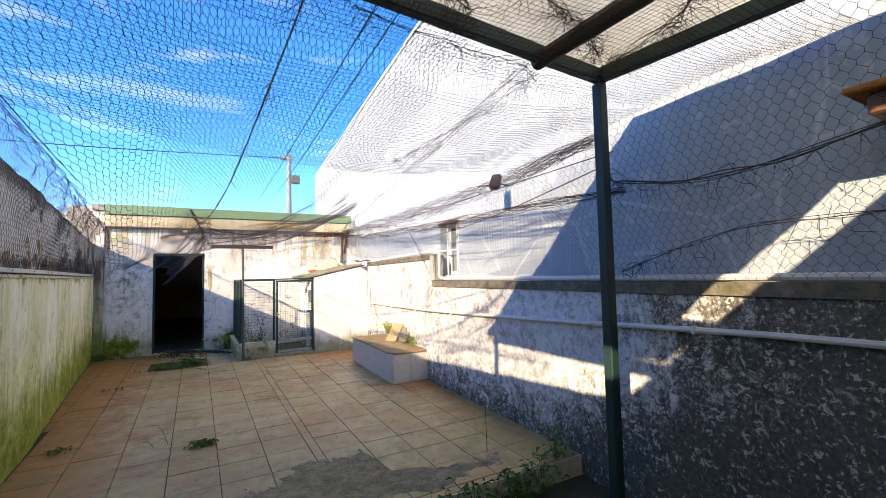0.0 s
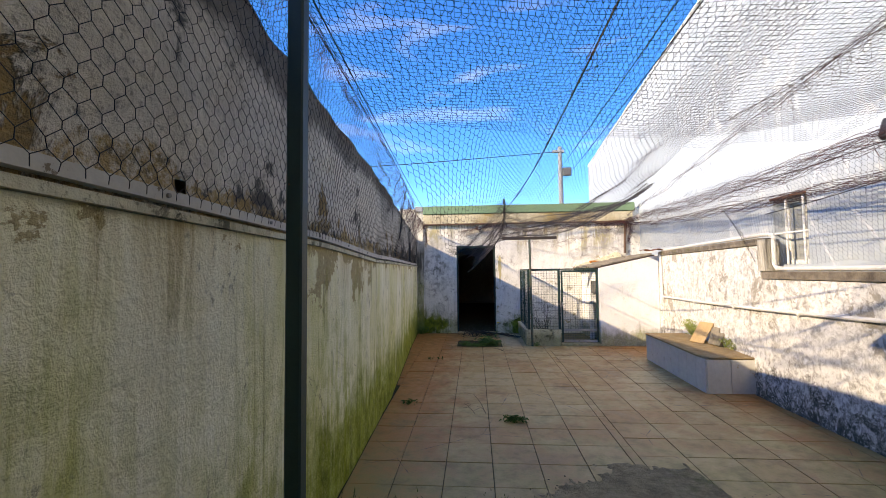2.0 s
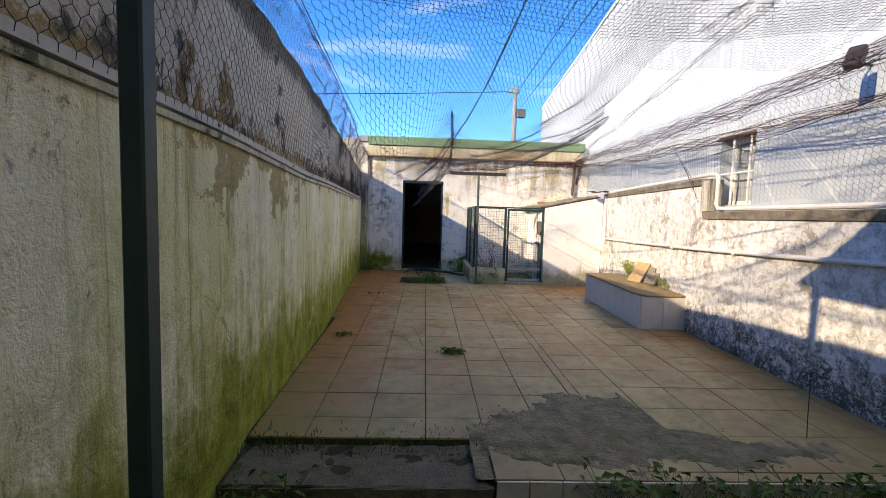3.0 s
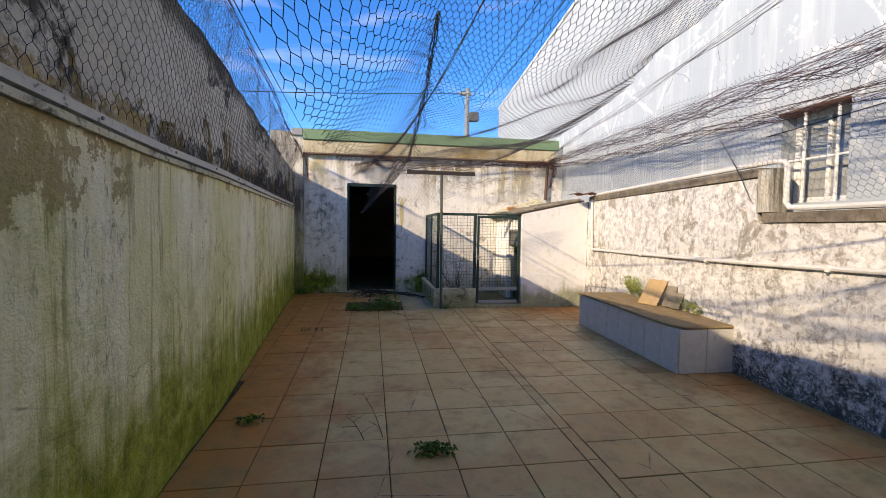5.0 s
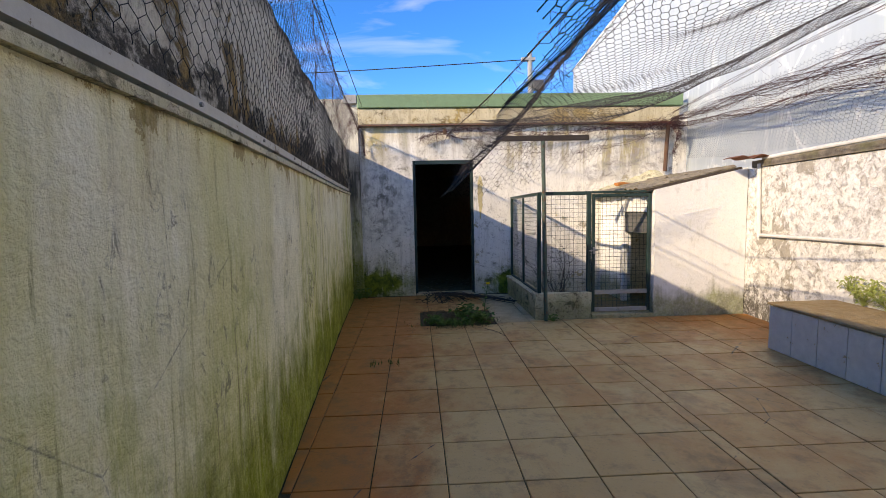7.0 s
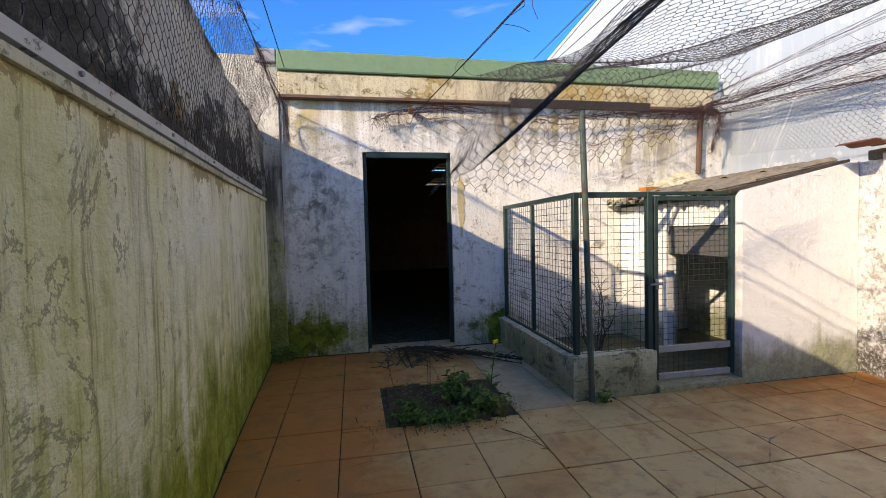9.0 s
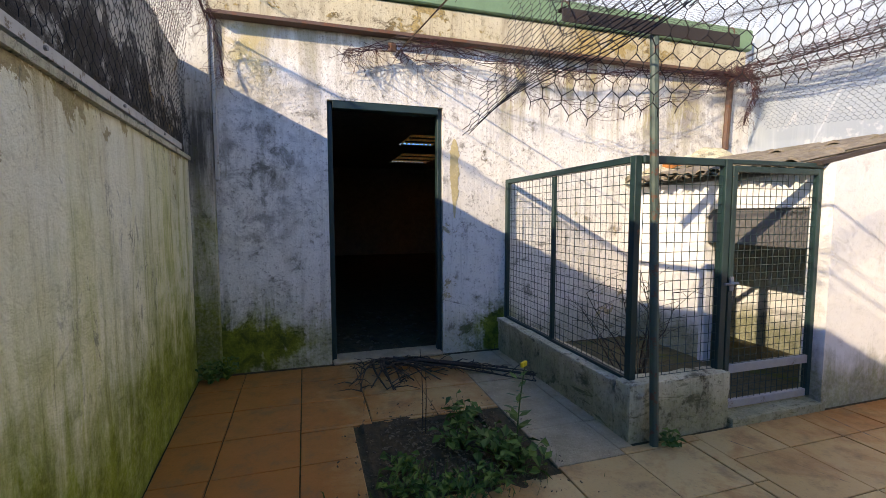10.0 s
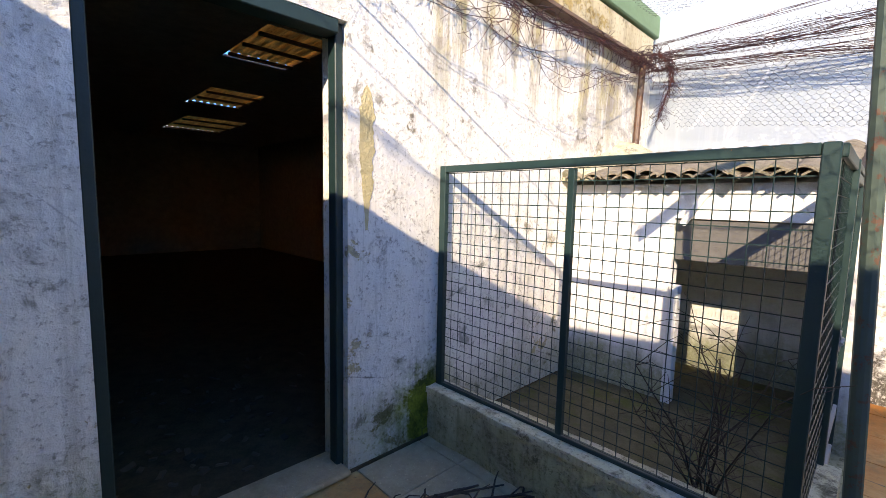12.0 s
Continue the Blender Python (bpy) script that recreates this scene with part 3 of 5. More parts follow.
# ---- ground, floor and walls ----
BACK = 10.2
structure("ground", boxes((-60, 60, -60, 90, -0.42, -0.17)), M_GROUND, "damp dark earth ground with moss and grit", "ground")
wall_left = structure("wall_left", run(-1, -1.2, BACK + 0.02, 0.0, 0.30, -0.3, 1.57, 0.2, 0.012, None, ledge_lift), M_LEFT,
                      "pale plastered yard wall with green algae streaks", "wall")
part("upper_wall", run(-1, -1.2, BACK + 0.02, 0.025, 0.30, 1.575, 2.4, 0.048, 0.03, lambda y: lerp(LEFT_TOP, y) + 0.012 * noise.noise((y * 2, 1, 1)), None, ((1.12, 1.73), (0.85, 1.74))),
     M_UPPER, wall_left, "rough dark rubble stone upper wall")
part("ledge", run(-1, -1.2, BACK, -0.018, 0.1, 1.572, 1.598, 0.25, 0.0, None, ledge_lift), M_LOW, wall_left, "stained plaster ledge")

wall_back = structure("wall_back", bmesh.new(), M_BACK, "white weathered plaster wall of an outbuilding, mossy at its foot", "wall")
DX0, DX1, DZ = -0.235, 0.69, 2.075
part("wall_panel", boxes((-1.6, DX0, BACK, BACK + 0.22, -0.2, 2.9), (DX1, 4.1, BACK, BACK + 0.22, -0.2, 2.9), (DX0, DX1, BACK, BACK + 0.22, DZ, 2.9)),
     M_BACK, wall_back)
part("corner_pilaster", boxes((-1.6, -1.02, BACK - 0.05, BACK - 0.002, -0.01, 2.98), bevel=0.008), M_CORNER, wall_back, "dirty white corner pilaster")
part("corner_strip", boxes((-1.017, -0.992, BACK - 0.032, BACK - 0.002, 1.45, 2.56), bevel=0.003), M_RAIL, wall_back, "dull grey metal corner strip")
part("fascia", boxes((-1.02, 3.86, BACK - 0.07, BACK - 0.003, 2.60, 2.83), bevel=0.012), M_FASCIA, wall_back, "ochre stained fascia band")
part("fascia_strip", boxes((-1.02, 3.88, BACK - 0.10, BACK - 0.003, 2.575, 2.598)), M_RUSTBAR, wall_back, "thin brown strip below the fascia")
part("roof_edge", boxes((-1.02, 3.90, BACK - 0.10, BACK + 0.25, 2.834, 3.03), bevel=0.01), M_GUTTER, wall_back, "faded green roof edge")
part("roof_edge_end", boxes((-1.22, -1.023, BACK - 0.10, BACK + 0.25, 2.90, 3.03), bevel=0.01), M_POLE, wall_back, "bare grey end of the roof edge")

wall_right = structure("wall_right", run(1, -1.2, 5.03, 0.0, 0.12, -0.3, 1.34, 0.2, 0.012), M_RIGHT, "white plaster wall black with mould", "wall")
part("raised_wall", run(1, 5.035, BACK, 0.0, 0.12, -0.3, 1.72, 0.2, 0.012), M_RIGHT, wall_right)
part("coping", run(1, -1.2, 4.98, -0.018, 0.12, 1.345, 1.425, 0.12, 0.015), M_CAP, wall_right, "crumbling black coping")
part("raised_coping", run(1, 5.03, 8.45, -0.02, 0.12, 1.725, 1.80, 0.12, 0.015), M_CAP, wall_right, "crumbling black coping")
part("corbel", run(1, 4.88, 5.03, -0.025, 0.12, 1.43, 1.78, 0.05, 0.012), M_CORNER, wall_right, "mottled brown brick pier")

# neighbour's tall building along the yard
nb = thing("neighbour_building", "tall pale blue-white rendered building beside the yard", "building")


def face_building():
    bm = bmesh.new()
    wy0, wy1, wz0, wz1 = 4.44, 4.98, 1.50, 2.22
    ys = [-8, -1.2, 2.0, wy0, wy1, 5.2, 8.52, 10.2, 17.0]
    zs = [-0.3, wz0, wz1, 5.5]
    for y0, y1 in zip(ys, ys[1:]):
        for z0, z1 in zip(zs, zs[1:]):
            if y0 == wy0 and z0 == wz0:
                continue
            for d, flip in ((0.125, 1), (0.34, -1)):
                v = [bm.verts.new((xr(y) + d, y, z)) for y, z in ((y0, z0), (y1, z0), (y1, z1), (y0, z1))]
                bm.faces.new(v[::-1] if flip > 0 else v)
    for a, b in (((wy0, wz0), (wy1, wz0)), ((wy1, wz0), (wy1, wz1)), ((wy1, wz1), (wy0, wz1)), ((wy0, wz1), (wy0, wz0))):
        bm.faces.new([bm.verts.new(v) for v in ((xr(a[0]) + 0.125, *a), (xr(b[0]) + 0.125, *b), (xr(b[0]) + 0.34, *b), (xr(a[0]) + 0.34, *a))])
    for y in (-8, 17.0):
        bm.faces.new([bm.verts.new(v) for v in ((xr(y) + 0.125, y, -0.3), (12, y, -0.3), (12, y, 5.5), (xr(y) + 0.125, y, 5.5))])
    v = [bm.verts.new((xr(y) + 0.125, y, 5.5)) for y in ys] + [bm.verts.new((12, 17, 5.5)), bm.verts.new((12, -8, 5.5))]
    bm.faces.new(v)
    bmesh.ops.remove_doubles(bm, verts=bm.verts[:], dist=0.0005)
    return bm


part("wall", face_building(), M_BUILDING, nb)
part("roof_coping", run(1, -8, 17.0, 0.10, 0.36, 5.502, 5.56, 0.5), M_WINDOW, nb, "white roof coping")


def window():
    w = tagged(new("window_1"), "white barred window with dark glass in the rendered wall", "window", "", "structure")
    y0, y1, z0, z1 = 4.44, 4.98, 1.50, 2.22
    X = xr(4.7) + 0.125
    fx = X + 0.145
    for name, a in (("frame_side", (y0, y0 + 0.05, z0, z1)), ("frame_side", (y1 - 0.05, y1, z0, z1)), ("frame_top", (y0 + 0.05, y1 - 0.05, z1 - 0.05, z1)),
                    ("frame_bottom", (y0 + 0.05, y1 - 0.05, z0, z0 + 0.05)), ("mullion", (4.695, 4.725, z0 + 0.05, z1 - 0.05))):
        part(name, boxes((fx, fx + 0.05, *a), bevel=0.005), M_WINDOW, w)
    part("pane", boxes((fx + 0.02, fx + 0.026, y0 + 0.05, 4.695, z0 + 0.05, z1 - 0.05)), M_GLASS, w, "dark window pane")
    part("pane", boxes((fx + 0.02, fx + 0.026, 4.725, y1 - 0.05, z0 + 0.05, z1 - 0.05)), M_GLASS, w, "dark window pane")
    for y in (4.55, 4.80):
        part("bar", tube(bmesh.new(), [(X + 0.03, y, z0), (X + 0.03, y, z1)], 0.012, 8), M_WINDOW, w, "white painted bar")
    part("cross_bar", tube(bmesh.new(), [(X + 0.03, y0 - 0.02, 1.84), (X + 0.03, y1 + 0.06, 1.84)], 0.010, 8), M_WINDOW, w, "white painted bar")
    part("lintel", boxes((X - 0.012, X + 0.10, y0, y1 + 0.02, z1 - 0.01, z1 + 0.02), bevel=0.006), M_RUSTBAR, w, "rusty lintel edge")


window()

# house behind the start of the walk
house = structure("house_wall", boxes((-4.0, 3.30, -1.6, -0.80, -0.3, 2.85)), M_LEFT, "plain plastered house wall closing the yard", "wall")

# outbuilding's dark room
room = structure("outbuilding_room", bmesh.new(), M_DARK, "dark empty outbuilding room with a leaking roof", "room")
part("floor_slab", boxes((-1.6, 4.1, BACK - 0.01, 20.0, -0.165, 0.008)), M_EARTH, room, "dirty brown floor")
part("side_wall", boxes((-1.85, -1.6, BACK + 0.22, 20.2, -0.165, 2.9)), M_DARK, room)
part("side_wall", boxes((4.1, 4.3, BACK + 0.22, 20.2, -0.165, 2.9)), M_DARK, room)
part("end_wall", boxes((-1.6, 4.1, 20.0, 20.2, -0.165, 2.9)), M_DARK, room)
HOLES = [(1.05, 1.65, 11.9, 12.95), (1.35, 2.0, 14.3, 15.5), (1.65, 2.6, 16.6, 18.4)]


def room_roof():
    bm = bmesh.new()
    y = BACK + 0.22
    for hx0, hx1, hy0, hy1 in HOLES:
        box(bm, -1.6, 4.1, y, hy0, 2.62, 2.64)
        box(bm, -1.6, hx0, hy0, hy1, 2.62, 2.64)
        box(bm, hx1, 4.1, hy0, hy1, 2.62, 2.64)
        y = hy1
    box(bm, -1.6, 4.1, y, 20.0, 2.62, 2.64)
    return bm


structure("ceiling", room_roof(), M_DARK, "dark boarded ceiling with roof lights", "ceiling")


def corrugated(x0, x1, y0, y1, z, pitch=0.09, amp=0.02):
    bm = bmesh.new()
    n = round((x1 - x0) / pitch * 6)
    for s in (0.0, 0.006):
        prev = None
        for i in range(n + 1):
            x = x0 + (x1 - x0) * i / n
            zz = z + s + amp * math.sin(2 * math.pi * x / pitch)
            pair = bm.verts.new((x, y0, zz)), bm.verts.new((x, y1, zz))
            if prev:
                bm.faces.new((prev[0], pair[0], pair[1], prev[1]))
            prev = pair
    return bm


for hx0, hx1, hy0, hy1 in HOLES:
    rl = thing("roof_light", "ochre translucent corrugated roof light over dark battens", "roof light", "roof lights")
    part("sheet", corrugated(hx0 - 0.05, hx1 + 0.05, hy0 - 0.05, hy1 - 0.025, 2.655), M_SHEET, rl)
    for k in range(3):
        yy = hy0 + (hy1 - hy0) * (k + 0.5) / 3
        part("batten", boxes((hx0, hx1, yy - 0.015, yy + 0.015, 2.585, 2.612)), M_RAFTER, rl)

# doorway frame
door = tagged(new("door_1"), "open doorway with a dark green metal frame", "door", "", "structure")
part("jamb", boxes((DX0 + 0.002, DX0 + 0.040, BACK + 0.035, BACK + 0.10, 0.01, DZ - 0.002), bevel=0.004), M_DOOR, door)
part("jamb", boxes((DX1 - 0.040, DX1 - 0.002, BACK + 0.035, BACK + 0.10, 0.01, DZ - 0.002), bevel=0.004), M_DOOR, door)
part("head", boxes((DX0 + 0.042, DX1 - 0.042, BACK + 0.0, BACK + 0.10, DZ - 0.06, DZ - 0.002), bevel=0.004), M_DOOR, door)
part("threshold", boxes((DX0 + 0.01, DX1 - 0.01, BACK - 0.05, BACK + 0.18, 0.009, 0.036), bevel=0.008), M_GREYTILE, door, "worn concrete threshold")

# ---- pergola at the start ----
pergola = thing("pergola", "dark green metal pergola with a cream shade cloth", "pergola")
PL, PR, PZ = Vector((-0.31, 1.24, 0)), Vector((2.83, 1.49, 0)), 2.78


def bar(p, q, w, h, bevel=0.006):
    """A square bar from p to q, w wide and h high."""
    p, q = Vector(p), Vector(q)
    d = q - p
    m = Matrix.Translation(p) @ d.to_track_quat("Y", "Z").to_matrix().to_4x4()
    return box(bmesh.new(), -w / 2, w / 2, 0, d.length, -h / 2, h / 2, bevel, m)


for p, w in ((PL, 0.027), (PR, 0.034)):
    part("post", boxes((p.x - w, p.x + w, p.y - w, p.y + w, -0.17, PZ - 0.05), bevel=0.006), M_GREEN, pergola)
part("front_beam", bar((PL.x - 0.04, PL.y, PZ), (PR.x + 0.04, PR.y, PZ), 0.06, 0.09), M_GREEN, pergola)
part("side_beam", bar((PR.x, PR.y - 0.035, PZ), (3.12, -0.79, PZ), 0.06, 0.09), M_GREEN, pergola)
part("side_beam", bar((PL.x, PL.y - 0.035, PZ), (-0.40, -0.79, PZ), 0.06, 0.09), M_GREEN, pergola)
part("rafter", tube(bmesh.new(), [(2.30, 1.50, PZ - 0.02), (2.32, 0.4, PZ - 0.01), (2.4, -0.79, PZ)], 0.05, 8), M_RAFTER, pergola, "dark round timber rafter")


def cloth():
    bm = bmesh.new()
    nx, ny = 40, 26
    g = {}
    for i in range(nx + 1):
        for j in range(ny + 1):
            v = -0.79 + 2.25 * j / ny
            u = i / nx
            x = -0.40 + (3.10 + 0.40) * u
            yy = v + (0.03 + 0.10 * u) * (j / ny) - 0.10 * (j / ny)
            z = PZ + 0.062 + 0.02 * noise.noise((x * 2.2, yy * 2.2, 0)) - 0.018 * math.sin(u * math.pi * 3) ** 2
            g[i, j] = bm.verts.new((x, yy, z))
    for i in range(nx):
        for j in range(ny):
            x = -0.40 + 3.5 * (i + 0.5) / nx
            if 0.2 < x < 1.72 and j < 3:
                continue
            bm.faces.new((g[i, j], g[i + 1, j], g[i + 1, j + 1], g[i, j + 1]))
    return bm


part("shade_cloth", cloth(), M_CLOTH, pergola, "cream translucent shade cloth", True)


# ---- nets ----
def wires(name, P, Q, r, material, parent=None):
    """Thin three-sided wires from the rows of P to those of Q, as one mesh."""
    d = Q - P
    n = np.linalg.norm(d, axis=1)
    ok = n > 1e-5
    P, Q, d = P[ok], Q[ok], d[ok] / n[ok, None]
    ref = np.where(np.abs(d[:, 2:3]) < 0.9, np.array([[0.0, 0.0, 1.0]]), np.array([[1.0, 0.0, 0.0]]))
    a = np.cross(d, ref)
    a /= np.linalg.norm(a, axis=1)[:, None]
    b = np.cross(d, a)
    rings = []
    for base in (P, Q):
        for k in range(3):
            t = 2 * math.pi * k / 3
            rings.append(base + r * (math.cos(t) * a + math.sin(t) * b))
    V = np.stack(rings, 1).reshape(-1, 3)
    o = 6 * np.arange(len(P))[:, None]
    F = np.concatenate([o + np.array([[k, (k + 1) % 3, 3 + (k + 1) % 3, 3 + k]]) for k in range(3)])
    me = bpy.data.meshes.new(name)
    me.from_pydata(V.tolist(), [], F.tolist())
    me.materials.append(material)
    ob = new(name, me)
    ob.parent = parent
    return ob


def hexes(S, ulen, vlen, w=0.058, keep=None, stretch=0.95):
    """The wires of a hexagonal net: S(u, v) in metres gives the place."""
    P, Q = [], []
    h = w * stretch
    cache = {}

    def at(u, v):
        key = (round(u, 4), round(v, 4))
        if key not in cache:
            j = 0.10 * w
            cache[key] = S(u + j * noise.noise((u * 40, v * 40, 1.0)), v + j * noise.noise((u * 40, v * 40, 5.0)))
        return cache[key]

    for j in range(int(vlen / (h * 0.78))):
        v = j * h * 0.78
        for i in range(int(ulen / w)):
            u = (i + 0.5 * (j % 2)) * w
            if keep and not keep(u, v):
                continue
            a, b = (u, v), (u, v + h * 0.36)
            for e in ((a, b), (b, (u - w / 2, v + h * 0.78)), (b, (u + w / 2, v + h * 0.78))):
                P.append(at(*e[0]))
                Q.append(at(*e[1]))
    return np.array(P, float), np.array(Q, float)


def squares(S, ulen, vlen, w=0.026):
    P, Q = [], []
    nu, nv = int(ulen / w), int(vlen / w)
    g = [[S(i * w, j * w) for j in range(nv + 1)] for i in range(nu + 1)]
    for i in range(nu + 1):
        for j in range(nv + 1):
            if i < nu:
                P.append(g[i][j]), Q.append(g[i + 1][j])
            if j < nv:
                P.append(g[i][j]), Q.append(g[i][j + 1])
    return np.array(P, float), np.array(Q, float)


def curve_at(pts, y):
    return Vector((lerp([(p[1], p[0]) for p in pts], y), y, lerp([(p[1], p[2]) for p in pts], y)))


NET_E = [(-0.45, 1.25, 2.74), (-0.36, 1.9, 2.34), (-0.12, 2.5, 1.98), (0.02, 3.0, 1.64), (0.03, 3.4, 1.56), (0.05, 3.96, 1.62), (0.10, 4.5, 1.58),
         (0.20, 5.9, 1.64), (0.15, 7.0, 1.48), (0.06, 7.7, 1.43), (0.10, 8.2, 1.46), (0.30, 9.0, 1.80), (0.26, 10.12, 2.42)]
NET_M = [(0.20, 1.25, 2.74), (0.35, 2.5, 2.32), (0.50, 3.5, 2.06), (0.60, 5.3, 2.06), (0.63, 6.6, 2.00), (0.60, 7.5, 2.00), (0.60, 8.5, 2.30), (0.48, 9.4, 2.50), (0.40, 10.12, 2.62)]
NET_R = [(1.75, 1.25, 2.74), (1.80, 2.6, 2.45), (1.95, 4.2, 2.34), (2.70, 6.0, 2.62), (3.20, 8.0, 2.80), (3.78, 10.12, 3.0)]
NET_E, NET_M, NET_R = [[tuple(v) for v in spline(c, 8)] for c in (NET_E, NET_M, NET_R)]
NET_W = 3.2


def centre_net(u, v):
    """The sagging hexagonal net over the yard: a slack torn skirt from its free edge up to a fold, then the sheet to the building's side; u across, v along."""
    y = 1.27 + v
    e, m, r = curve_at(NET_E, y), curve_at(NET_M, y), curve_at(NET_R, y)
    t = u / NET_W
    if t < 0.24:
        p = e.lerp(m, t / 0.24)
        p.z -= 0.05 * math.sin(math.pi * t / 0.24)
    else:
        k = (t - 0.24) / 0.76
        p = m.lerp(r, k)
        p.z -= 0.20 * math.sin(math.pi * min(k, 1)) * math.sin(math.pi * min(max(v, 0) / 8.9, 1)) + 0.05 * math.sin(9 * k + 1.7 * v) * math.sin(math.pi * min(k, 1))
    p.z += 0.035 * noise.noise((u * 2, v * 2, 3))
    p.y += 0.06 * noise.noise((u * 1.5, v * 1.5, 9))
    p.x += 0.04 * noise.noise((u * 1.3, v * 2.2, 15))
    return p


tagged(wires("chicken_wire_net", *hexes(centre_net, NET_W, 8.83, 0.047, lambda u, v: u > 0.05 + 0.09 * noise.noise((v * 3.0, 0, 7)) + max(0.0, v - 6.75) * 1.1, 1.25), 0.0014, M_WIRE),
       "sagging hexagonal wire netting hung over the yard", "netting", "", "stuff")


def belly(u, v):
    """The slack belly of the net that hangs down before the kennel; u across, v up."""
    x = 0.12 + u
    z = lerp([(0.12, 1.47), (0.35, 1.42), (0.8, 1.50), (1.3, 1.66), (1.7, 1.85)], x) + v * (1.0 - 0.15 * u)
    y = 7.72 - 0.10 * u - 0.22 * v + 0.05 * noise.noise((u * 2, v * 2, 6))
    return Vector((x + 0.03 * noise.noise((u * 3, v * 3, 1)), y, z + 0.03 * noise.noise((u * 4, v * 2, 12))))


tagged(wires("hanging_net_belly", *hexes(belly, 1.55, 0.55, 0.052, lambda u, v: v > 0.06 * noise.noise((u * 4, 0, 7)) and u > 0.5 * (v - 0.05)), 0.0014, M_WIRE),
       "slack belly of hexagonal wire netting hanging low", "netting", "", "stuff")


def left_net(u, v):
    """Net on the upper face of the left wall, standing above it to a slack edge."""
    y, z = 0.2 + u, 1.66 + v
    out = 0.03 + 0.04 * noise.noise((u * 1.2, v * 2, 2)) + max(0, v - 0.75) * 0.35
    return Vector((xl(y) + out, y, z))


tagged(wires("wall_netting", *hexes(left_net, 9.9, 1.05, keep=lambda u, v: v < 0.93 + 0.12 * noise.noise((u * 2, 0, 0))), 0.0012, M_WIRE),
       "hexagonal wire netting over the rubble wall", "netting", "", "stuff")


def left_tangle(u, v):
    """Fine crumpled netting between the wall's top and the rolled edge above it."""
    y = 0.3 + u
    t = v / 0.5
    a = Vector((xl(y) - 0.02, y, lerp(LEFT_TOP, y) - 0.03))
    b = Vector((xl(y) + 0.12, y, max(2.70 - 0.012 * y, lerp(LEFT_TOP, y) + 0.16)))
    p = a.lerp(b, t)
    return p + Vector((0.05 * noise.noise((u * 2.5, v * 5, 4)), 0.06 * noise.noise((u * 2.5, v * 5, 6)), 0.05 * noise.noise((u * 3.5, v * 4, 8))))


tagged(wires("wall_top_netting", *hexes(left_tangle, 9.7, 0.5, 0.036, lambda u, v: v < 0.46 + 0.10 * noise.noise((u * 5, 0, 1))), 0.0012, M_TWINE),
       "crumpled purple-brown netting standing above the rubble wall", "netting", "", "stuff")


def right_net(u, v):
    """Net that falls from the cable over the raised wall to the coping."""
    y = 2.0 + u
    a = Vector((xr(y) - 0.55 + 0.03 * (y - 2), y, 2.30 + 0.045 * (y - 2)))
    b = Vector((xr(y) - 0.02, y, lerp([(2, 1.46), (5.1, 1.46), (5.3, 1.84), (8.3, 1.84), (10, 2.0)], y)))
    p = a.lerp(b, v / 0.95)
    p.x += 0.05 * noise.noise((u * 1.5, v * 1.5, 4))
    p.z += 0.05 * noise.noise((u * 1.5, v * 1.5, 8))
    return p


tagged(wires("side_netting", *hexes(right_net, 7.9, 0.95, 0.05), 0.0010, M_WIRE),
       "slack wire netting hung between cable and coping", "netting", "", "stuff")


def bird_net(u, v):
    x, y = -0.5 + u, 0.35 + v
    z = 2.70 - 0.10 * math.sin(math.pi * min(u / 3.9, 1)) - 0.16 * max(0, y - 1.4) - 0.05 * noise.noise((x * 1.5, y * 1.5, 2))
    if y > 1.5:
        z -= 0.12 * math.sin(math.pi * u / 3.9)
    return Vector((x, y, z))


tagged(wires("bird_netting", *squares(bird_net, 3.85, 2.3, 0.030), 0.0011, M_WIRE),
       "fine black knotted bird netting under the pergola", "netting", "", "stuff")


def upper_net(u, v):
    """Hexagonal net over the near sky, from the pergola beam to the building."""
    x, y = 1.6 + u, 1.5 + v
    z = 2.72 - 0.10 * v + 0.10 * math.sin(v * 1.4) + 0.04 * noise.noise((x * 2, y * 2, 6))
    return Vector((x, y, z))


tagged(wires("corner_netting", *hexes(upper_net, 1.75, 2.2, 0.045), 0.0010, M_WIRE),
       "hexagonal wire netting between pergola and building", "netting", "", "stuff")


def rope(name, pts, strands, spread, r, material, label, category, seed, stray=0):
    """A bunched length of netting: twisted strands, with loose ends."""
    rng = random.Random(seed)
    bm = bmesh.new()
    line = spline(pts, 14)
    for s in range(strands):
        ph, tw, rad = rng.uniform(0, 6.3), rng.uniform(0.2, 0.7), spread * rng.uniform(0.15, 1.0)
        out = []
        for i, p in enumerate(line):
            k = math.sin(math.pi * min(1, max(0.04, i / (len(line) - 1))))
            a = ph + tw * i
            rr = rad * (0.35 + 0.65 * k) * (1 + 0.4 * noise.noise((i * 0.35, s, seed)))
            out.append(p + Vector((rr * math.cos(a), rr * 0.4 * math.sin(a * 1.3), rr * math.sin(a))))
        tube(bm, out, r * rng.uniform(0.7, 1.3), 4)
    for s in range(stray):
        p = line[rng.randrange(len(line))]
        q = p + Vector((rng.uniform(-0.12, 0.12), rng.uniform(-0.12, 0.12), rng.uniform(-0.16, 0.04)))
        m = (p + q) / 2 + Vector((rng.uniform(-0.05, 0.05), rng.uniform(-0.05, 0.05), rng.uniform(-0.05, 0.03)))
        tube(bm, spline([p, m, q], 3), r * 0.7, 3)
    return tagged(finish(name, bm, material), label, category, "bunched netting and cables")


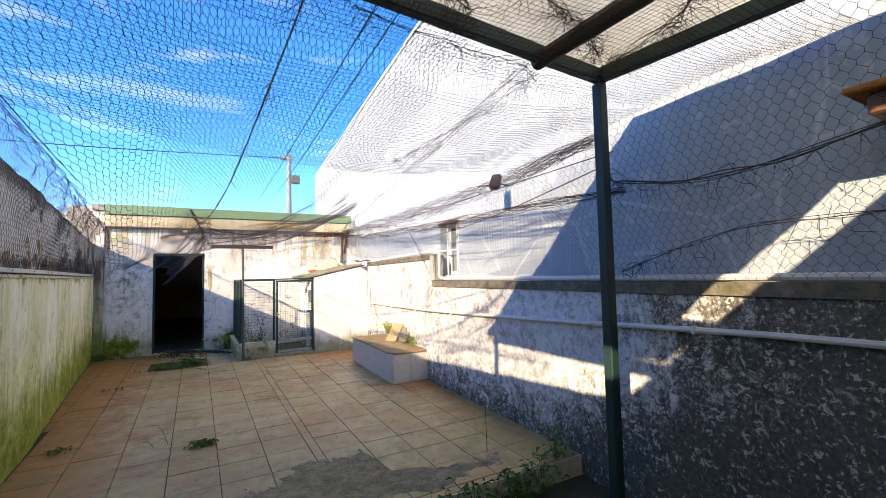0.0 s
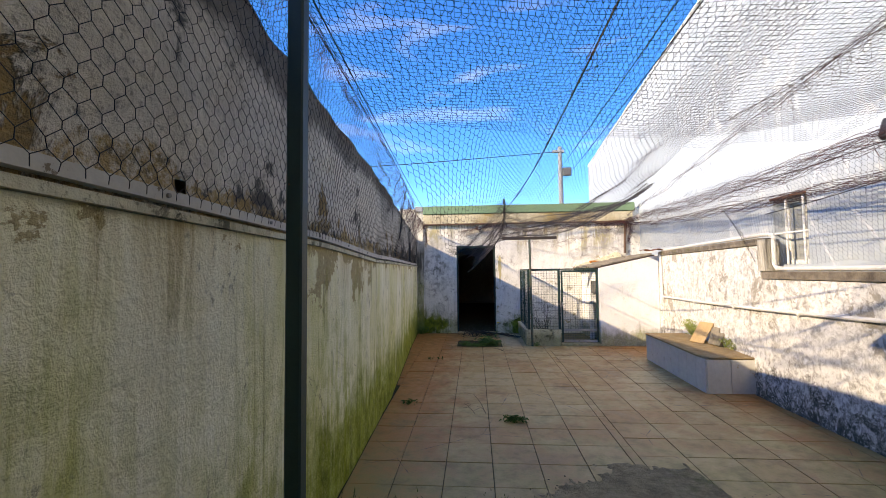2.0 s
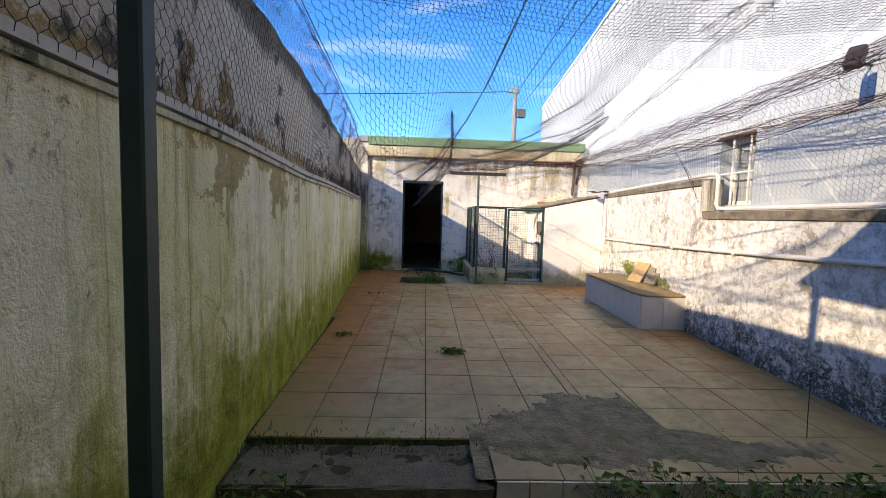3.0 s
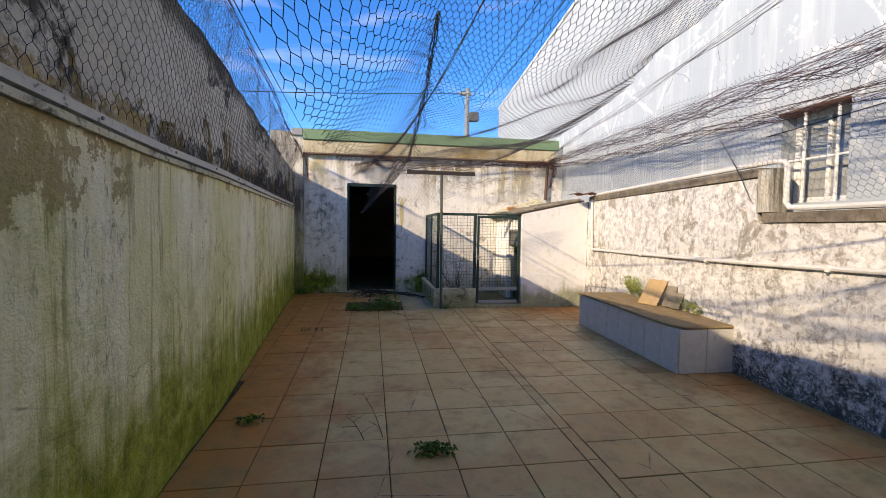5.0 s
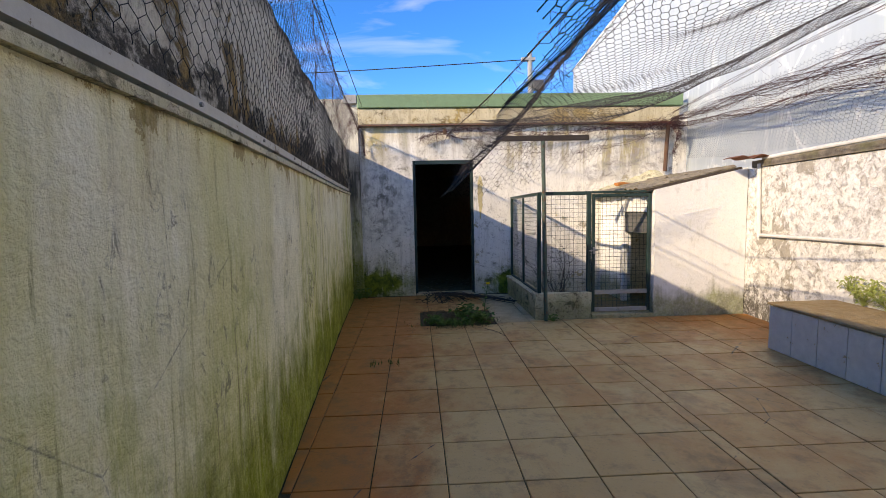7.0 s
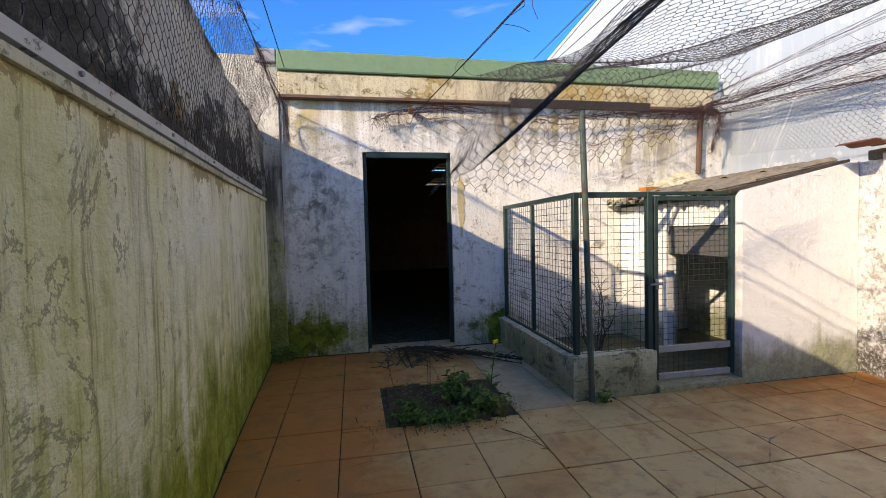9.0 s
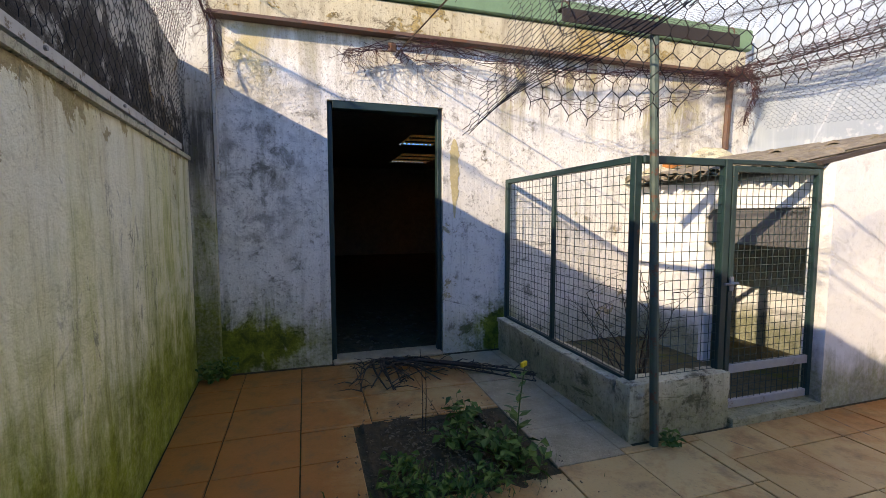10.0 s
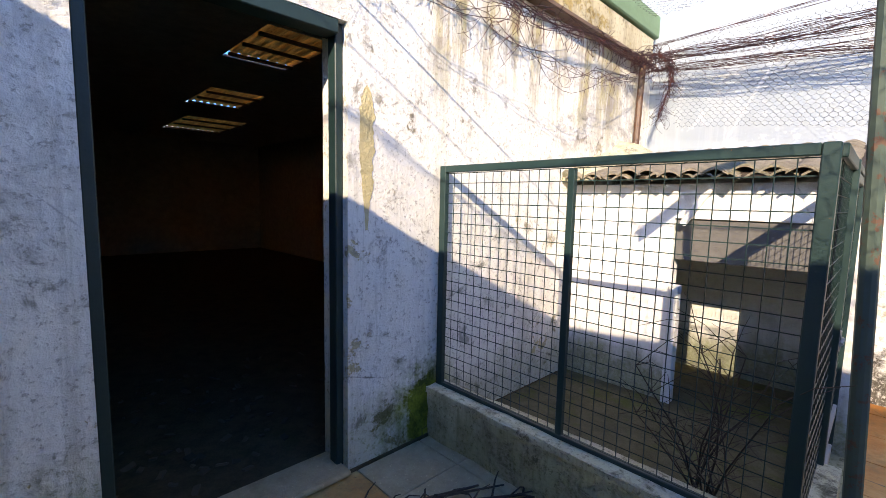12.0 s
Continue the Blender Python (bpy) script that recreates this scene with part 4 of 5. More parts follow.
ROLL = "rolled red-brown netting strung along a cable"
rope("netting_roll", [(xr(1.5) - 0.5, 1.5, 2.36), (3.02, 3.2, 2.33), (3.22, 5.4, 2.36), (3.50, 8.0, 2.48), (3.72, 10.1, 2.62)], 32, 0.11, 0.0017, M_TWINE, ROLL, "netting roll", 1, 150)
rope("netting_roll", [(xr(1.5) - 0.25, 1.5, 2.05), (3.2, 3.6, 2.12), (3.36, 6.0, 2.20), (3.6, 8.2, 2.34), (3.74, 10.1, 2.52)], 20, 0.08, 0.0016, M_TWINE, ROLL, "netting roll", 2, 100)
rope("netting_roll", [(2.2, 1.45, 2.72), (2.35, 3.0, 2.60), (2.75, 5.5, 2.56), (3.25, 8.0, 2.64), (3.72, 10.08, 2.72)], 7, 0.04, 0.0015, M_TWINE, ROLL, "netting roll", 3, 40)
rope("netting_roll", [(xl(0.3) + 0.08, 0.3, 2.70), (xl(3) + 0.11, 3.0, 2.70), (xl(6) + 0.12, 6.0, 2.66), (xl(8.5) + 0.12, 8.5, 2.62), (xl(10) + 0.16, 10.1, 2.52)], 7, 0.022, 0.0016, M_TWINE,
     "purple-brown netting edge rolled above the rubble wall", "netting roll", 4, 320)
rope("netting_roll", NET_M[16:33:4], 8, 0.022, 0.0017, M_WIRE, "dark bunched fold of the hanging net", "netting roll", 5, 120)
rope("vine_wire", [(0.95, 1.38, 2.74), (0.80, 4.2, 2.40), (0.60, 7.0, 2.34), (0.28, 10.12, 2.42)], 4, 0.010, 0.0026, M_TWIG, "dead vine twisted round a wire", "vine wire", 6, 40)
rope("wall_vine", [(-0.1, 10.10, 2.40), (0.6, 10.08, 2.52), (1.6, 10.06, 2.42), (2.6, 10.06, 2.50), (3.7, 10.08, 2.56)], 9, 0.09, 0.0026, M_TWINE, "dead brown vine along the outbuilding wall", "vine", 7, 330)
rope("wall_vine", [(0.30, 10.10, 2.44), (0.9, 9.98, 2.28), (1.8, 9.9, 2.12), (2.7, 9.94, 2.22), (3.65, 10.02, 2.5)], 4, 0.12, 0.0018, M_TWINE, "dead brown vine drooping before the outbuilding wall", "vine", 8, 110)
for i, (a, b) in enumerate((((1.30, 1.38, 2.84), (1.60, 10.1, 3.06)), ((1.42, 1.39, 2.84), (1.85, 10.1, 3.06)), ((xr(1.5) - 0.35, 1.5, 2.30), (3.74, 10.08, 2.58)),
                            ((PR.x + 0.04, PR.y, 2.2), (3.6, 5.2, 2.08)), ((xl(1) + 0.2, 0.5, 2.7), (-0.95, 10.1, 2.86)))):
    a, b = Vector(a), Vector(b)
    mid = (a + b) / 2 - Vector((0, 0, 0.05))
    tagged(finish("cable", tube(bmesh.new(), spline([a, mid, b], 8), 0.004, 5), M_WIRE), "thin dark cable stretched over the yard", "cable", "bunched netting and cables")


# ---- kennel run ----
def crumbly(a, amp=0.012, cuts=12, chips=0.5):
    """A block of old render: swollen, chipped and uneven along its edges."""
    bm = boxes(a)
    bmesh.ops.subdivide_edges(bm, edges=bm.edges[:], cuts=cuts, use_grid_fill=True)
    bm.normal_update()
    for v, nrm in [(v, v.normal.copy()) for v in bm.verts]:
        p = v.co
        rim = sum((abs(p[i] - a[2 * i]) < 1e-4) or (abs(p[i] - a[2 * i + 1]) < 1e-4) for i in range(3)) > 1
        d = amp * noise.noise(p * 5.0) + amp * 0.5 * noise.noise(p * 17.0)
        if rim:
            d -= chips * 0.02 * max(0.0, noise.noise(p * 7.0 + Vector((4, 4, 4))) + 0.25)
        v.co = p + nrm * d
    return bm


low = structure("kennel_low_wall", bmesh.new(), M_LOW, "mossy cracked low wall round the kennel run", "low wall")
part("side_wall", crumbly((1.20, 1.33, 8.66, BACK - 0.004, -0.1, 0.262)), M_LOW, low)
part("side_coping", crumbly((1.185, 1.345, 8.66, BACK - 0.004, 0.258, 0.290), 0.010, 20, 1.0), M_LOW, low)
part("front_wall", crumbly((1.20, 1.87, 8.53, 8.655, -0.1, 0.305)), M_LOW, low)
part("step", crumbly((1.88, 2.62, 8.50, 8.66, -0.1, 0.045), 0.008), M_LOW, low)


def mesh_panel(parent, p, q, z0, z1, pitch, r=0.0022):
    """Welded square mesh between two plan points."""
    p, q = Vector((*p, 0)), Vector((*q, 0))
    n = max(2, round((q - p).length / pitch))
    k = max(2, round((z1 - z0) / pitch))
    P, Q = [], []
    for i in range(n + 1):
        a = p.lerp(q, i / n)
        P.append((a.x, a.y, z0)), Q.append((a.x, a.y, z1))
    for j in range(k + 1):
        z = z0 + (z1 - z0) * j / k
        P.append((p.x, p.y, z)), Q.append((q.x, q.y, z))
    return wires("mesh", np.array(P, float), np.array(Q, float), r, M_GREEN, parent)


fence = thing("kennel_fence", "dark green welded mesh fence on the low kennel wall", "fence")
FT = 1.50
for name, a in (("corner_post", (1.25, 1.292, 8.598, 8.64, 0.302, FT)), ("wall_post", (1.254, 1.286, BACK - 0.05, BACK - 0.008, 0.287, FT)),
                ("middle_post", (1.256, 1.284, 9.40, 9.43, 0.287, FT - 0.04)), ("gate_post", (1.84, 1.885, 8.58, 8.625, 0.02, FT))):
    part(name, boxes(a, bevel=0.003), M_GREEN, fence)
part("top_rail", boxes((1.254, 1.286, 8.642, BACK - 0.052, FT - 0.035, FT), bevel=0.003), M_GREEN, fence)
part("bottom_rail", boxes((1.255, 1.285, 8.642, BACK - 0.052, 0.288, 0.31), bevel=0.003), M_GREEN, fence)
part("front_rail", boxes((1.294, 1.838, 8.585, 8.62, FT - 0.04, FT), bevel=0.003), M_GREEN, fence)
part("gate_head", boxes((1.887, 2.62, 8.585, 8.62, FT - 0.025, FT), bevel=0.003), M_GREEN, fence)
mesh_panel(fence, (1.27, 8.64), (1.27, BACK - 0.05), 0.31, FT - 0.04, 0.052)
mesh_panel(fence, (1.305, 8.60), (1.84, 8.60), 0.31, FT - 0.04, 0.052)

gate = thing("kennel_gate", "closed green metal mesh gate with a latch", "gate")
for name, a in (("stile", (1.90, 1.935, 8.585, 8.62, 0.06, 1.465)), ("stile", (2.575, 2.61, 8.585, 8.62, 0.06, 1.465)), ("top_rail", (1.935, 2.575, 8.587, 8.618, 1.43, 1.465)),
                ("bottom_rail", (1.935, 2.575, 8.587, 8.618, 0.06, 0.105)), ("kick_rail", (1.935, 2.575, 8.587, 8.618, 0.27, 0.32))):
    part(name, boxes(a, bevel=0.003), M_GREYPAINT if name in ("bottom_rail", "kick_rail") else M_GREEN, gate)
mesh_panel(gate, (1.935, 8.603), (2.575, 8.603), 0.32, 1.43, 0.045)
mesh_panel(gate, (1.935, 8.603), (2.575, 8.603), 0.10, 0.27, 0.045)
latch = part("latch", tube(bmesh.new(), [(1.86, 8.575, 0.80), (1.96, 8.575, 0.80)], 0.008, 8), M_POLE, gate, "grey bolt latch")
part("latch_plate", boxes((1.905, 1.93, 8.577, 8.584, 0.76, 0.84)), M_POLE, latch)

# kennel shed: front wall towards the yard, side wall with an opening, tiled roof
shed = thing("kennel_shed", "white plastered kennel shed with a mossy clay tile roof", "shed")


def gable():
    bm = bmesh.new()
    v = [(2.625, -0.1), (3.74, -0.1), (3.74, 1.74), (2.625, 1.50)]
    a = [bm.verts.new((x, 8.53, z)) for x, z in v]
    b = [bm.verts.new((x, 8.66, z)) for x, z in v]
    bm.faces.new(a)
    bm.faces.new(b[::-1])
    for i in range(4):
        bm.faces.new((a[i], b[i], b[(i + 1) % 4], a[(i + 1) % 4]))
    bmesh.ops.recalc_face_normals(bm, faces=bm.faces[:])
    return bm


part("front_wall", gable(), M_KENNEL, shed)
SX = 2.68
part("side_wall", boxes((SX, SX + 0.12, 9.46, BACK - 0.004, -0.1, 1.46), (SX, SX + 0.12, 8.665, 9.46, 1.24, 1.46)), M_KENNEL, shed)
part("hanging_board", boxes((SX + 0.02, SX + 0.05, 8.67, 9.45, 0.97, 1.235), bevel=0.004), M_PANEL, shed, "dark grey board over the opening")
part("jamb_post", boxes((SX - 0.03, SX + 0.05, 9.40, 9.455, 0.0, 0.80), bevel=0.004), M_WINDOW, shed, "white painted timber post")
part("brace", bar((SX - 0.05, 9.40, 1.20), (SX - 0.05, 9.25, 1.44), 0.03, 0.04), M_WINDOW, shed, "white painted brace")
part("back_wall", boxes((3.55, 3.70, 8.665, BACK - 0.004, -0.1, 1.62)), M_KENNEL, shed)
part("run_slab", boxes((1.335, 3.54, 8.665, BACK - 0.008, -0.1, 0.004)), M_RUN, shed, "bare mossy earth of the run")


def pantile(x0, x1, y, z0, z1, w=0.19):
    """One curved clay tile running from the eave x0 up to x1."""
    bm = bmesh.new()
    rows = []
    for s in range(2):
        x, z = (x0, z0) if s == 0 else (x1, z1)
        for off in (0.0, -0.014):
            rows.append([bm.verts.new((x, y + w * (k / 6 - 0.5), z + off + 0.032 * math.sin(math.pi * k / 6))) for k in range(7)])
    for k in range(6):
        bm.faces.new((rows[0][k], rows[2][k], rows[2][k + 1], rows[0][k + 1]))
        bm.faces.new((rows[1][k + 1], rows[3][k + 1], rows[3][k], rows[1][k]))
        bm.faces.new((rows[0][k + 1], rows[1][k + 1], rows[1][k], rows[0][k]))
    return bm


rng = random.Random(4)
shed_roof = part("roof", boxes((2.55, 3.72, 8.56, BACK - 0.006, 1.466, 1.49)), M_RAFTER, shed, "clay tile roof")
shed_roof.matrix_basis = Matrix.Translation((2.55, 0, 1.47)) @ pose(0, 0, 0, 0, -12.0, 0) @ Matrix.Translation((-2.55, 0, -1.45))
for i in range(12):
    y = 8.70 + 0.125 * i
    for j in range(3):
        x0 = 2.49 + 0.38 * j
        part("clay_tile", pantile(x0 + rng.uniform(-0.04, 0.04), x0 + 0.43, y + rng.uniform(-0.012, 0.012), 1.512 + 0.083 * j + rng.uniform(-0.010, 0.016), 1.595 + 0.083 * j, 0.135), M_CLAY, shed)
    part("clay_tile", pantile(2.51 + rng.uniform(-0.05, 0.03), 2.86, y + 0.06 + rng.uniform(-0.02, 0.02), 1.492 + rng.uniform(-0.006, 0.004), 1.575, 0.12), M_CLAY, shed)


def fillet():
    """Lumpy cement heaped between the tiles and the outbuilding."""
    bm = bmesh.new()
    n = 26
    rows = []
    for i in range(n + 1):
        x = 2.50 + 1.02 * i / n
        base = 1.50 + 0.21 * (x - 2.50)
        h = lerp([(2.50, 0.05), (2.9, 0.09), (3.52, 0.17)], x) + 0.03 * noise.noise((x * 6, 1, 2)) + 0.02 * noise.noise((x * 17, 1, 2))
        f = 0.03 * noise.noise((x * 5, 3, 2))
        rows.append([bm.verts.new(p) for p in ((x, 9.93 + f, base - 0.02), (x, 9.96 + f, base + 0.4 * h), (x, 10.08 + f, base + 0.85 * h), (x, BACK - 0.006, base + h), (x, BACK - 0.006, base - 0.02))])
    for p, q in zip(rows, rows[1:]):
        for k in range(5):
            bm.faces.new((p[k], p[(k + 1) % 5], q[(k + 1) % 5], q[k]))
    bm.faces.new(rows[0])
    bm.faces.new(rows[-1][::-1])
    bmesh.ops.recalc_face_normals(bm, faces=bm.faces[:])
    return bm


part("cement_fillet", fillet(), M_LOW, shed, "cream lumpy cement fillet along the wall")
part("exposed_brick", crumbly((2.84, 3.04, 9.97, 10.10, 1.625, 1.685), 0.02, 6, 1.5), M_ORANGE, shed, "broken orange brick")

# rusty flashing and pipe at the corner of the outbuilding
tagged(finish("downpipe", tube(bmesh.new(), [(3.66, BACK - 0.05, 1.85), (3.68, BACK - 0.05, 2.3), (3.70, BACK - 0.05, 2.57)], 0.03, 8), M_RUSTBAR), "rusty downpipe at the corner of the outbuilding", "downpipe")

# T-shaped post
tpost = thing("t_post", "rusty green T-shaped clothes line post beside the kennel", "post")
part("pole", tube(bmesh.new(), [(1.31, 8.47, -0.02), (1.30, 8.555, 2.10)], 0.022, 10), M_POST, tpost, "worn green and rust-red pole")
part("crossbar", boxes((0.76, 1.83, 8.535, 8.575, 2.134, 2.140), (0.76, 1.83, 8.529, 8.535, 2.078, 2.140), bevel=0.001), M_ANGLE, tpost, "black-brown angle iron crossbar")
for x in (0.79, 1.31, 1.80):
    part("hook", tube(bmesh.new(), [(x + 0.02 * math.cos(a), 8.555, 2.16 + 0.022 * math.sin(a)) for a in np.linspace(-1.4, 3.6, 9)], 0.004, 5), M_RUSTBAR, tpost)

# ---- tiled bench with boards ----
bench = thing("bench", "tiled masonry bench with a rust-stained slab top", "bench")


def bench_plan(o=0.0):
    return [(2.92 - o, 5.25 - o), (3.47, 5.25 - o), (3.50, 5.6), (3.62, 7.25 + o), (3.0 - o, 7.25 + o)]


part("core", prism(bmesh.new(), bench_plan(-0.012), -0.02, 0.40), M_GREYTILE, bench)
slab = bmesh.new()
prism(slab, [(2.90, 5.42), (2.98, 5.235), (3.47, 5.235), (3.50, 5.6), (3.625, 7.27), (2.985, 7.27)], 0.402, 0.424)
bmesh.ops.bevel(slab, geom=slab.edges[:], offset=0.006, segments=1, affect="EDGES")
part("slab", slab, M_BENCHTOP, bench, "rusty brown slab")
A, B = Vector((2.92, 5.25)), Vector((3.0, 7.25))
for k in range(8):
    p, q = A.lerp(B, k / 8), A.lerp(B, (k + 1) / 8)
    part("wall_tile", bar((p.x + 0.004, p.y + 0.003, 0.2), (q.x + 0.004, q.y - 0.0015, 0.2), 0.016, 0.39, 0.001), M_BTILE, bench)
for k in range(2):
    x = 2.93 + 0.27 * k
    part("wall_tile", boxes((x, x + 0.265, 5.238, 5.256, 0.005, 0.395), bevel=0.002), M_BTILE, bench)
tagged(finish("plywood_board", bar((3.33, 6.30, 0.43), (3.51, 6.36, 0.70), 0.24, 0.015, 0.003), M_BOARD), "pale plywood board leaning on the wall above the bench", "board")
for i, (y, h, w) in enumerate(((6.10, 0.22, 0.12), (5.98, 0.16, 0.10))):
    tagged(finish("broken_slab", bar((3.43, y, 0.438), (3.52, y + 0.03, 0.438 + h), w, 0.02, 0.003), M_CLAY), "broken tile leaning on the wall above the bench", "tile", "broken tiles")

# ---- pipes, lamp, ledge rail ----
def along(side, rows, off):
    return [((xl(y) if side < 0 else xr(y)) - side * off, y, z) for y, z in rows]


wp = thing("water_pipe", "white water pipe clipped along the mouldy wall", "pipe")
part("pipe", tube(bmesh.new(), along(1, [(-0.6, 1.16), (0.8, 1.14), (1.9, 1.10), (3.0, 1.06), (4.0, 1.03), (5.2, 1.00), (7.0, 0.97), (8.25, 0.96)], 0.03), 0.019, 8), M_PIPE, wp)
part("riser", tube(bmesh.new(), along(1, [(8.28, 0.94), (8.30, 1.3), (8.32, 1.76)], 0.03), 0.02, 8), M_PIPE, wp)
for y, z in ((1.2, 1.125), (2.6, 1.075), (4.4, 1.02), (5.6, 0.99), (6.8, 0.973)):
    part("clip", boxes((xr(y) - 0.055, xr(y) - 0.005, y - 0.012, y + 0.012, z - 0.026, z + 0.026), bevel=0.003), M_PIPE, wp)
cp = thing("coping_pipe", "white pipe running along the coping and up the pier", "pipe")
part("pipe", tube(bmesh.new(), along(1, [(-0.6, 1.455), (1.0, 1.452), (3.0, 1.452), (4.6, 1.452), (4.75, 1.46), (4.79, 1.50), (4.79, 1.78), (4.82, 1.82), (4.9, 1.835), (6.5, 1.83), (8.3, 1.82)], 0.0), 0.022, 8), M_PIPE, cp)
rail = thing("ledge_rail", "galvanised angle rail bolted along the wall ledge", "rail")
part("angle", run(-1, -0.7, 9.9, -0.012, 0.02, 1.615, 1.65, 0.25, 0.0, None, ledge_lift), M_RAIL, rail)
for k in range(16):
    y = -0.3 + 0.65 * k
    part("bolt", tube(bmesh.new(), [(xl(y) + 0.010, y, 1.633 + ledge_lift(y)), (xl(y) + 0.020, y, 1.633 + ledge_lift(y))], 0.007, 6), M_POLE, rail)

lamp = thing("flood_lamp", "small black flood lamp on the rendered wall", "lamp")
LX = xr(3.4) + 0.125
part("arm", tube(bmesh.new(), [(LX + 0.01, 3.32, 2.46), (LX - 0.12, 3.29, 2.47), (LX - 0.25, 3.20, 2.46)], 0.010, 6), M_BLACK, lamp)
part("head", box(bmesh.new(), -0.035, 0.035, -0.05, 0.05, -0.09, 0.09, 0.012, Matrix.Translation((LX - 0.29, 3.16, 2.45)) @ pose(0, 0, 0, 0, 35, 30)), M_BLACK, lamp)

# ---- utility pole beyond the outbuilding ----
pole = thing("utility_pole", "grey concrete utility pole with a transformer box", "utility pole")
part("shaft", tube(bmesh.new(), [(4.45, 21.4, -0.17), (4.4, 21.4, 7.6)], 0.16, 10, 0.6), M_POLE, pole)
part("crossarm", boxes((4.05, 4.6, 21.3, 21.5, 7.3, 7.42)), M_POLE, pole)
part("box", boxes((4.5, 4.9, 21.15, 21.4, 6.1, 6.5), bevel=0.02), M_PANEL, pole)
tagged(finish("overhead_cable", tube(bmesh.new(), spline([(-14, 23, 7.3), (-5, 22, 7.05), (4.3, 21.4, 7.35)], 8), 0.02, 5), M_WIRE), "overhead cable running to the utility pole", "cable")

# ---- plants ----
def leafy(name, spots, size, count, seed, label, stems=True, spread=0.12, height=0.18, material=None):
    """A low weed: stems with many small bent leaves."""
    rng = random.Random(seed)
    bm = bmesh.new()
    for (x, y, z) in spots:
        for _ in range(count):
            a, r, h = rng.uniform(0, 6.3), spread * rng.random() ** 0.7, height * rng.uniform(0.2, 1.0)
            base = Vector((x, y, z))
            tip = base + Vector((r * math.cos(a), r * math.sin(a), h))
            if stems:
                tube(bm, [base + (tip - base) * 0.02, (base + tip) / 2 + Vector((0, 0, h * 0.15)), tip], 0.0016, 3)
            l, w = size * rng.uniform(0.6, 1.3), size * rng.uniform(0.25, 0.45)
            m = Matrix.Translation(tip) @ Euler((rng.uniform(-0.7, 0.7), rng.uniform(-0.7, 0.7), rng.uniform(0, 6.3))).to_matrix().to_4x4()
            v = [bm.verts.new(m @ Vector(p)) for p in ((0, -l * 0.1, 0), (w, l * 0.35, 0.008), (0, l, -0.01), (-w, l * 0.35, 0.008), (0, l * 0.4, -0.004))]
            for f in ((0, 1, 4), (1, 2, 4), (2, 3, 4), (3, 0, 4)):
                bm.faces.new([v[i] for i in f])
    return tagged(finish(name, bm, material or M_LEAFY), label, "weed", "weeds in the yard")


def grass(name, x, y, z, n, seed, label, spread=0.08, height=0.1):
    rng = random.Random(seed)
    bm = bmesh.new()
    for _ in range(n):
        p = Vector((x + rng.gauss(0, spread), y + rng.gauss(0, spread * 0.4), z))
        d = Vector((rng.uniform(-1, 1), rng.uniform(-1, 1), 0)) * height * 0.5
        h = height * rng.uniform(0.4, 1.0)
        s = Vector((0.003, 0.002, 0))
        v = [bm.verts.new(q) for q in (p - s, p + s, p + d * 0.4 + s * 0.7 + Vector((0, 0, h * 0.7)), p + d * 0.4 - s * 0.7 + Vector((0, 0, h * 0.7)), p + d + Vector((0, 0, h)))]
        bm.faces.new(v[:4])
        bm.faces.new((v[3], v[2], v[4]))
    return tagged(finish(name, bm, M_GRASS), label, "grass tuft", "", "stuff")


leafy("weed", [(0.54, 4.20, 0.0), (0.60, 4.21, 0.0), (0.67, 4.20, 0.0)], 0.03, 45, 1, "small leafy tuft growing in a tile joint", False, 0.06, 0.045)
leafy("weed", [(-0.54, 4.72, 0.0), (-0.48, 4.73, 0.0)], 0.028, 26, 2, "small dark weed growing in a tile joint", False, 0.06, 0.04)
grass("grass_tuft", -0.50, 7.2, 0.0, 25, 3, "thin dry grass in a tile joint", 0.08, 0.05)
grass("grass_tuft", 0.25, 8.45, 0.0, 220, 4, "ragged grass at the edge of the soil patch", 0.20, 0.06)
grass("grass_tuft", -0.45, 2.60, -0.02, 120, 5, "moss and grass on the broken terrace edge", 0.16, 0.06)
grass("grass_tuft", 0.35, 2.66, -0.02, 120, 6, "moss and grass on the broken terrace edge", 0.22, 0.05)
leafy("weed", [(1.25 + 0.16 * k, 2.16 - 0.03 * (k % 2), -0.17) for k in range(9)], 0.05, 34, 7, "leafy green weeds along the terrace step", True, 0.16, 0.26)
leafy("weed", [(2.6, 2.12, -0.17), (2.85, 2.2, -0.17), (3.1, 2.3, -0.05)], 0.05, 40, 8, "leafy green weeds by the mouldy wall", True, 0.18, 0.3)
leafy("weed", [(-0.50, 2.1, -0.17), (-0.42, 1.95, -0.17), (-0.30, 2.18, -0.17)], 0.045, 40, 9, "creeping green weeds in the yard corner", True, 0.14, 0.24)
leafy("weed", [(0.35, 8.75, -0.01), (0.5, 8.62, -0.01), (0.55, 8.5, -0.01), (0.42, 8.95, -0.01)], 0.06, 40, 10, "leafy weeds growing in the soil patch", True, 0.15, 0.14)
leafy("weed", [(-0.02, 8.46, 0.0), (0.10, 8.40, 0.0), (0.24, 8.38, 0.0), (0.02, 8.62, 0.0), (0.38, 8.40, 0.0)], 0.035, 46, 41, "low creeping weeds along the edge of the soil patch", True, 0.10, 0.07)
leafy("weed", [(1.38, 8.44, 0.0)], 0.035, 30, 11, "small weed at the foot of the post", True, 0.06, 0.07)
leafy("weed", [(-1.08, 10.05, 0.0), (-0.98, 10.1, 0.0)], 0.04, 40, 12, "dark weed in the wall corner", True, 0.08, 0.16)
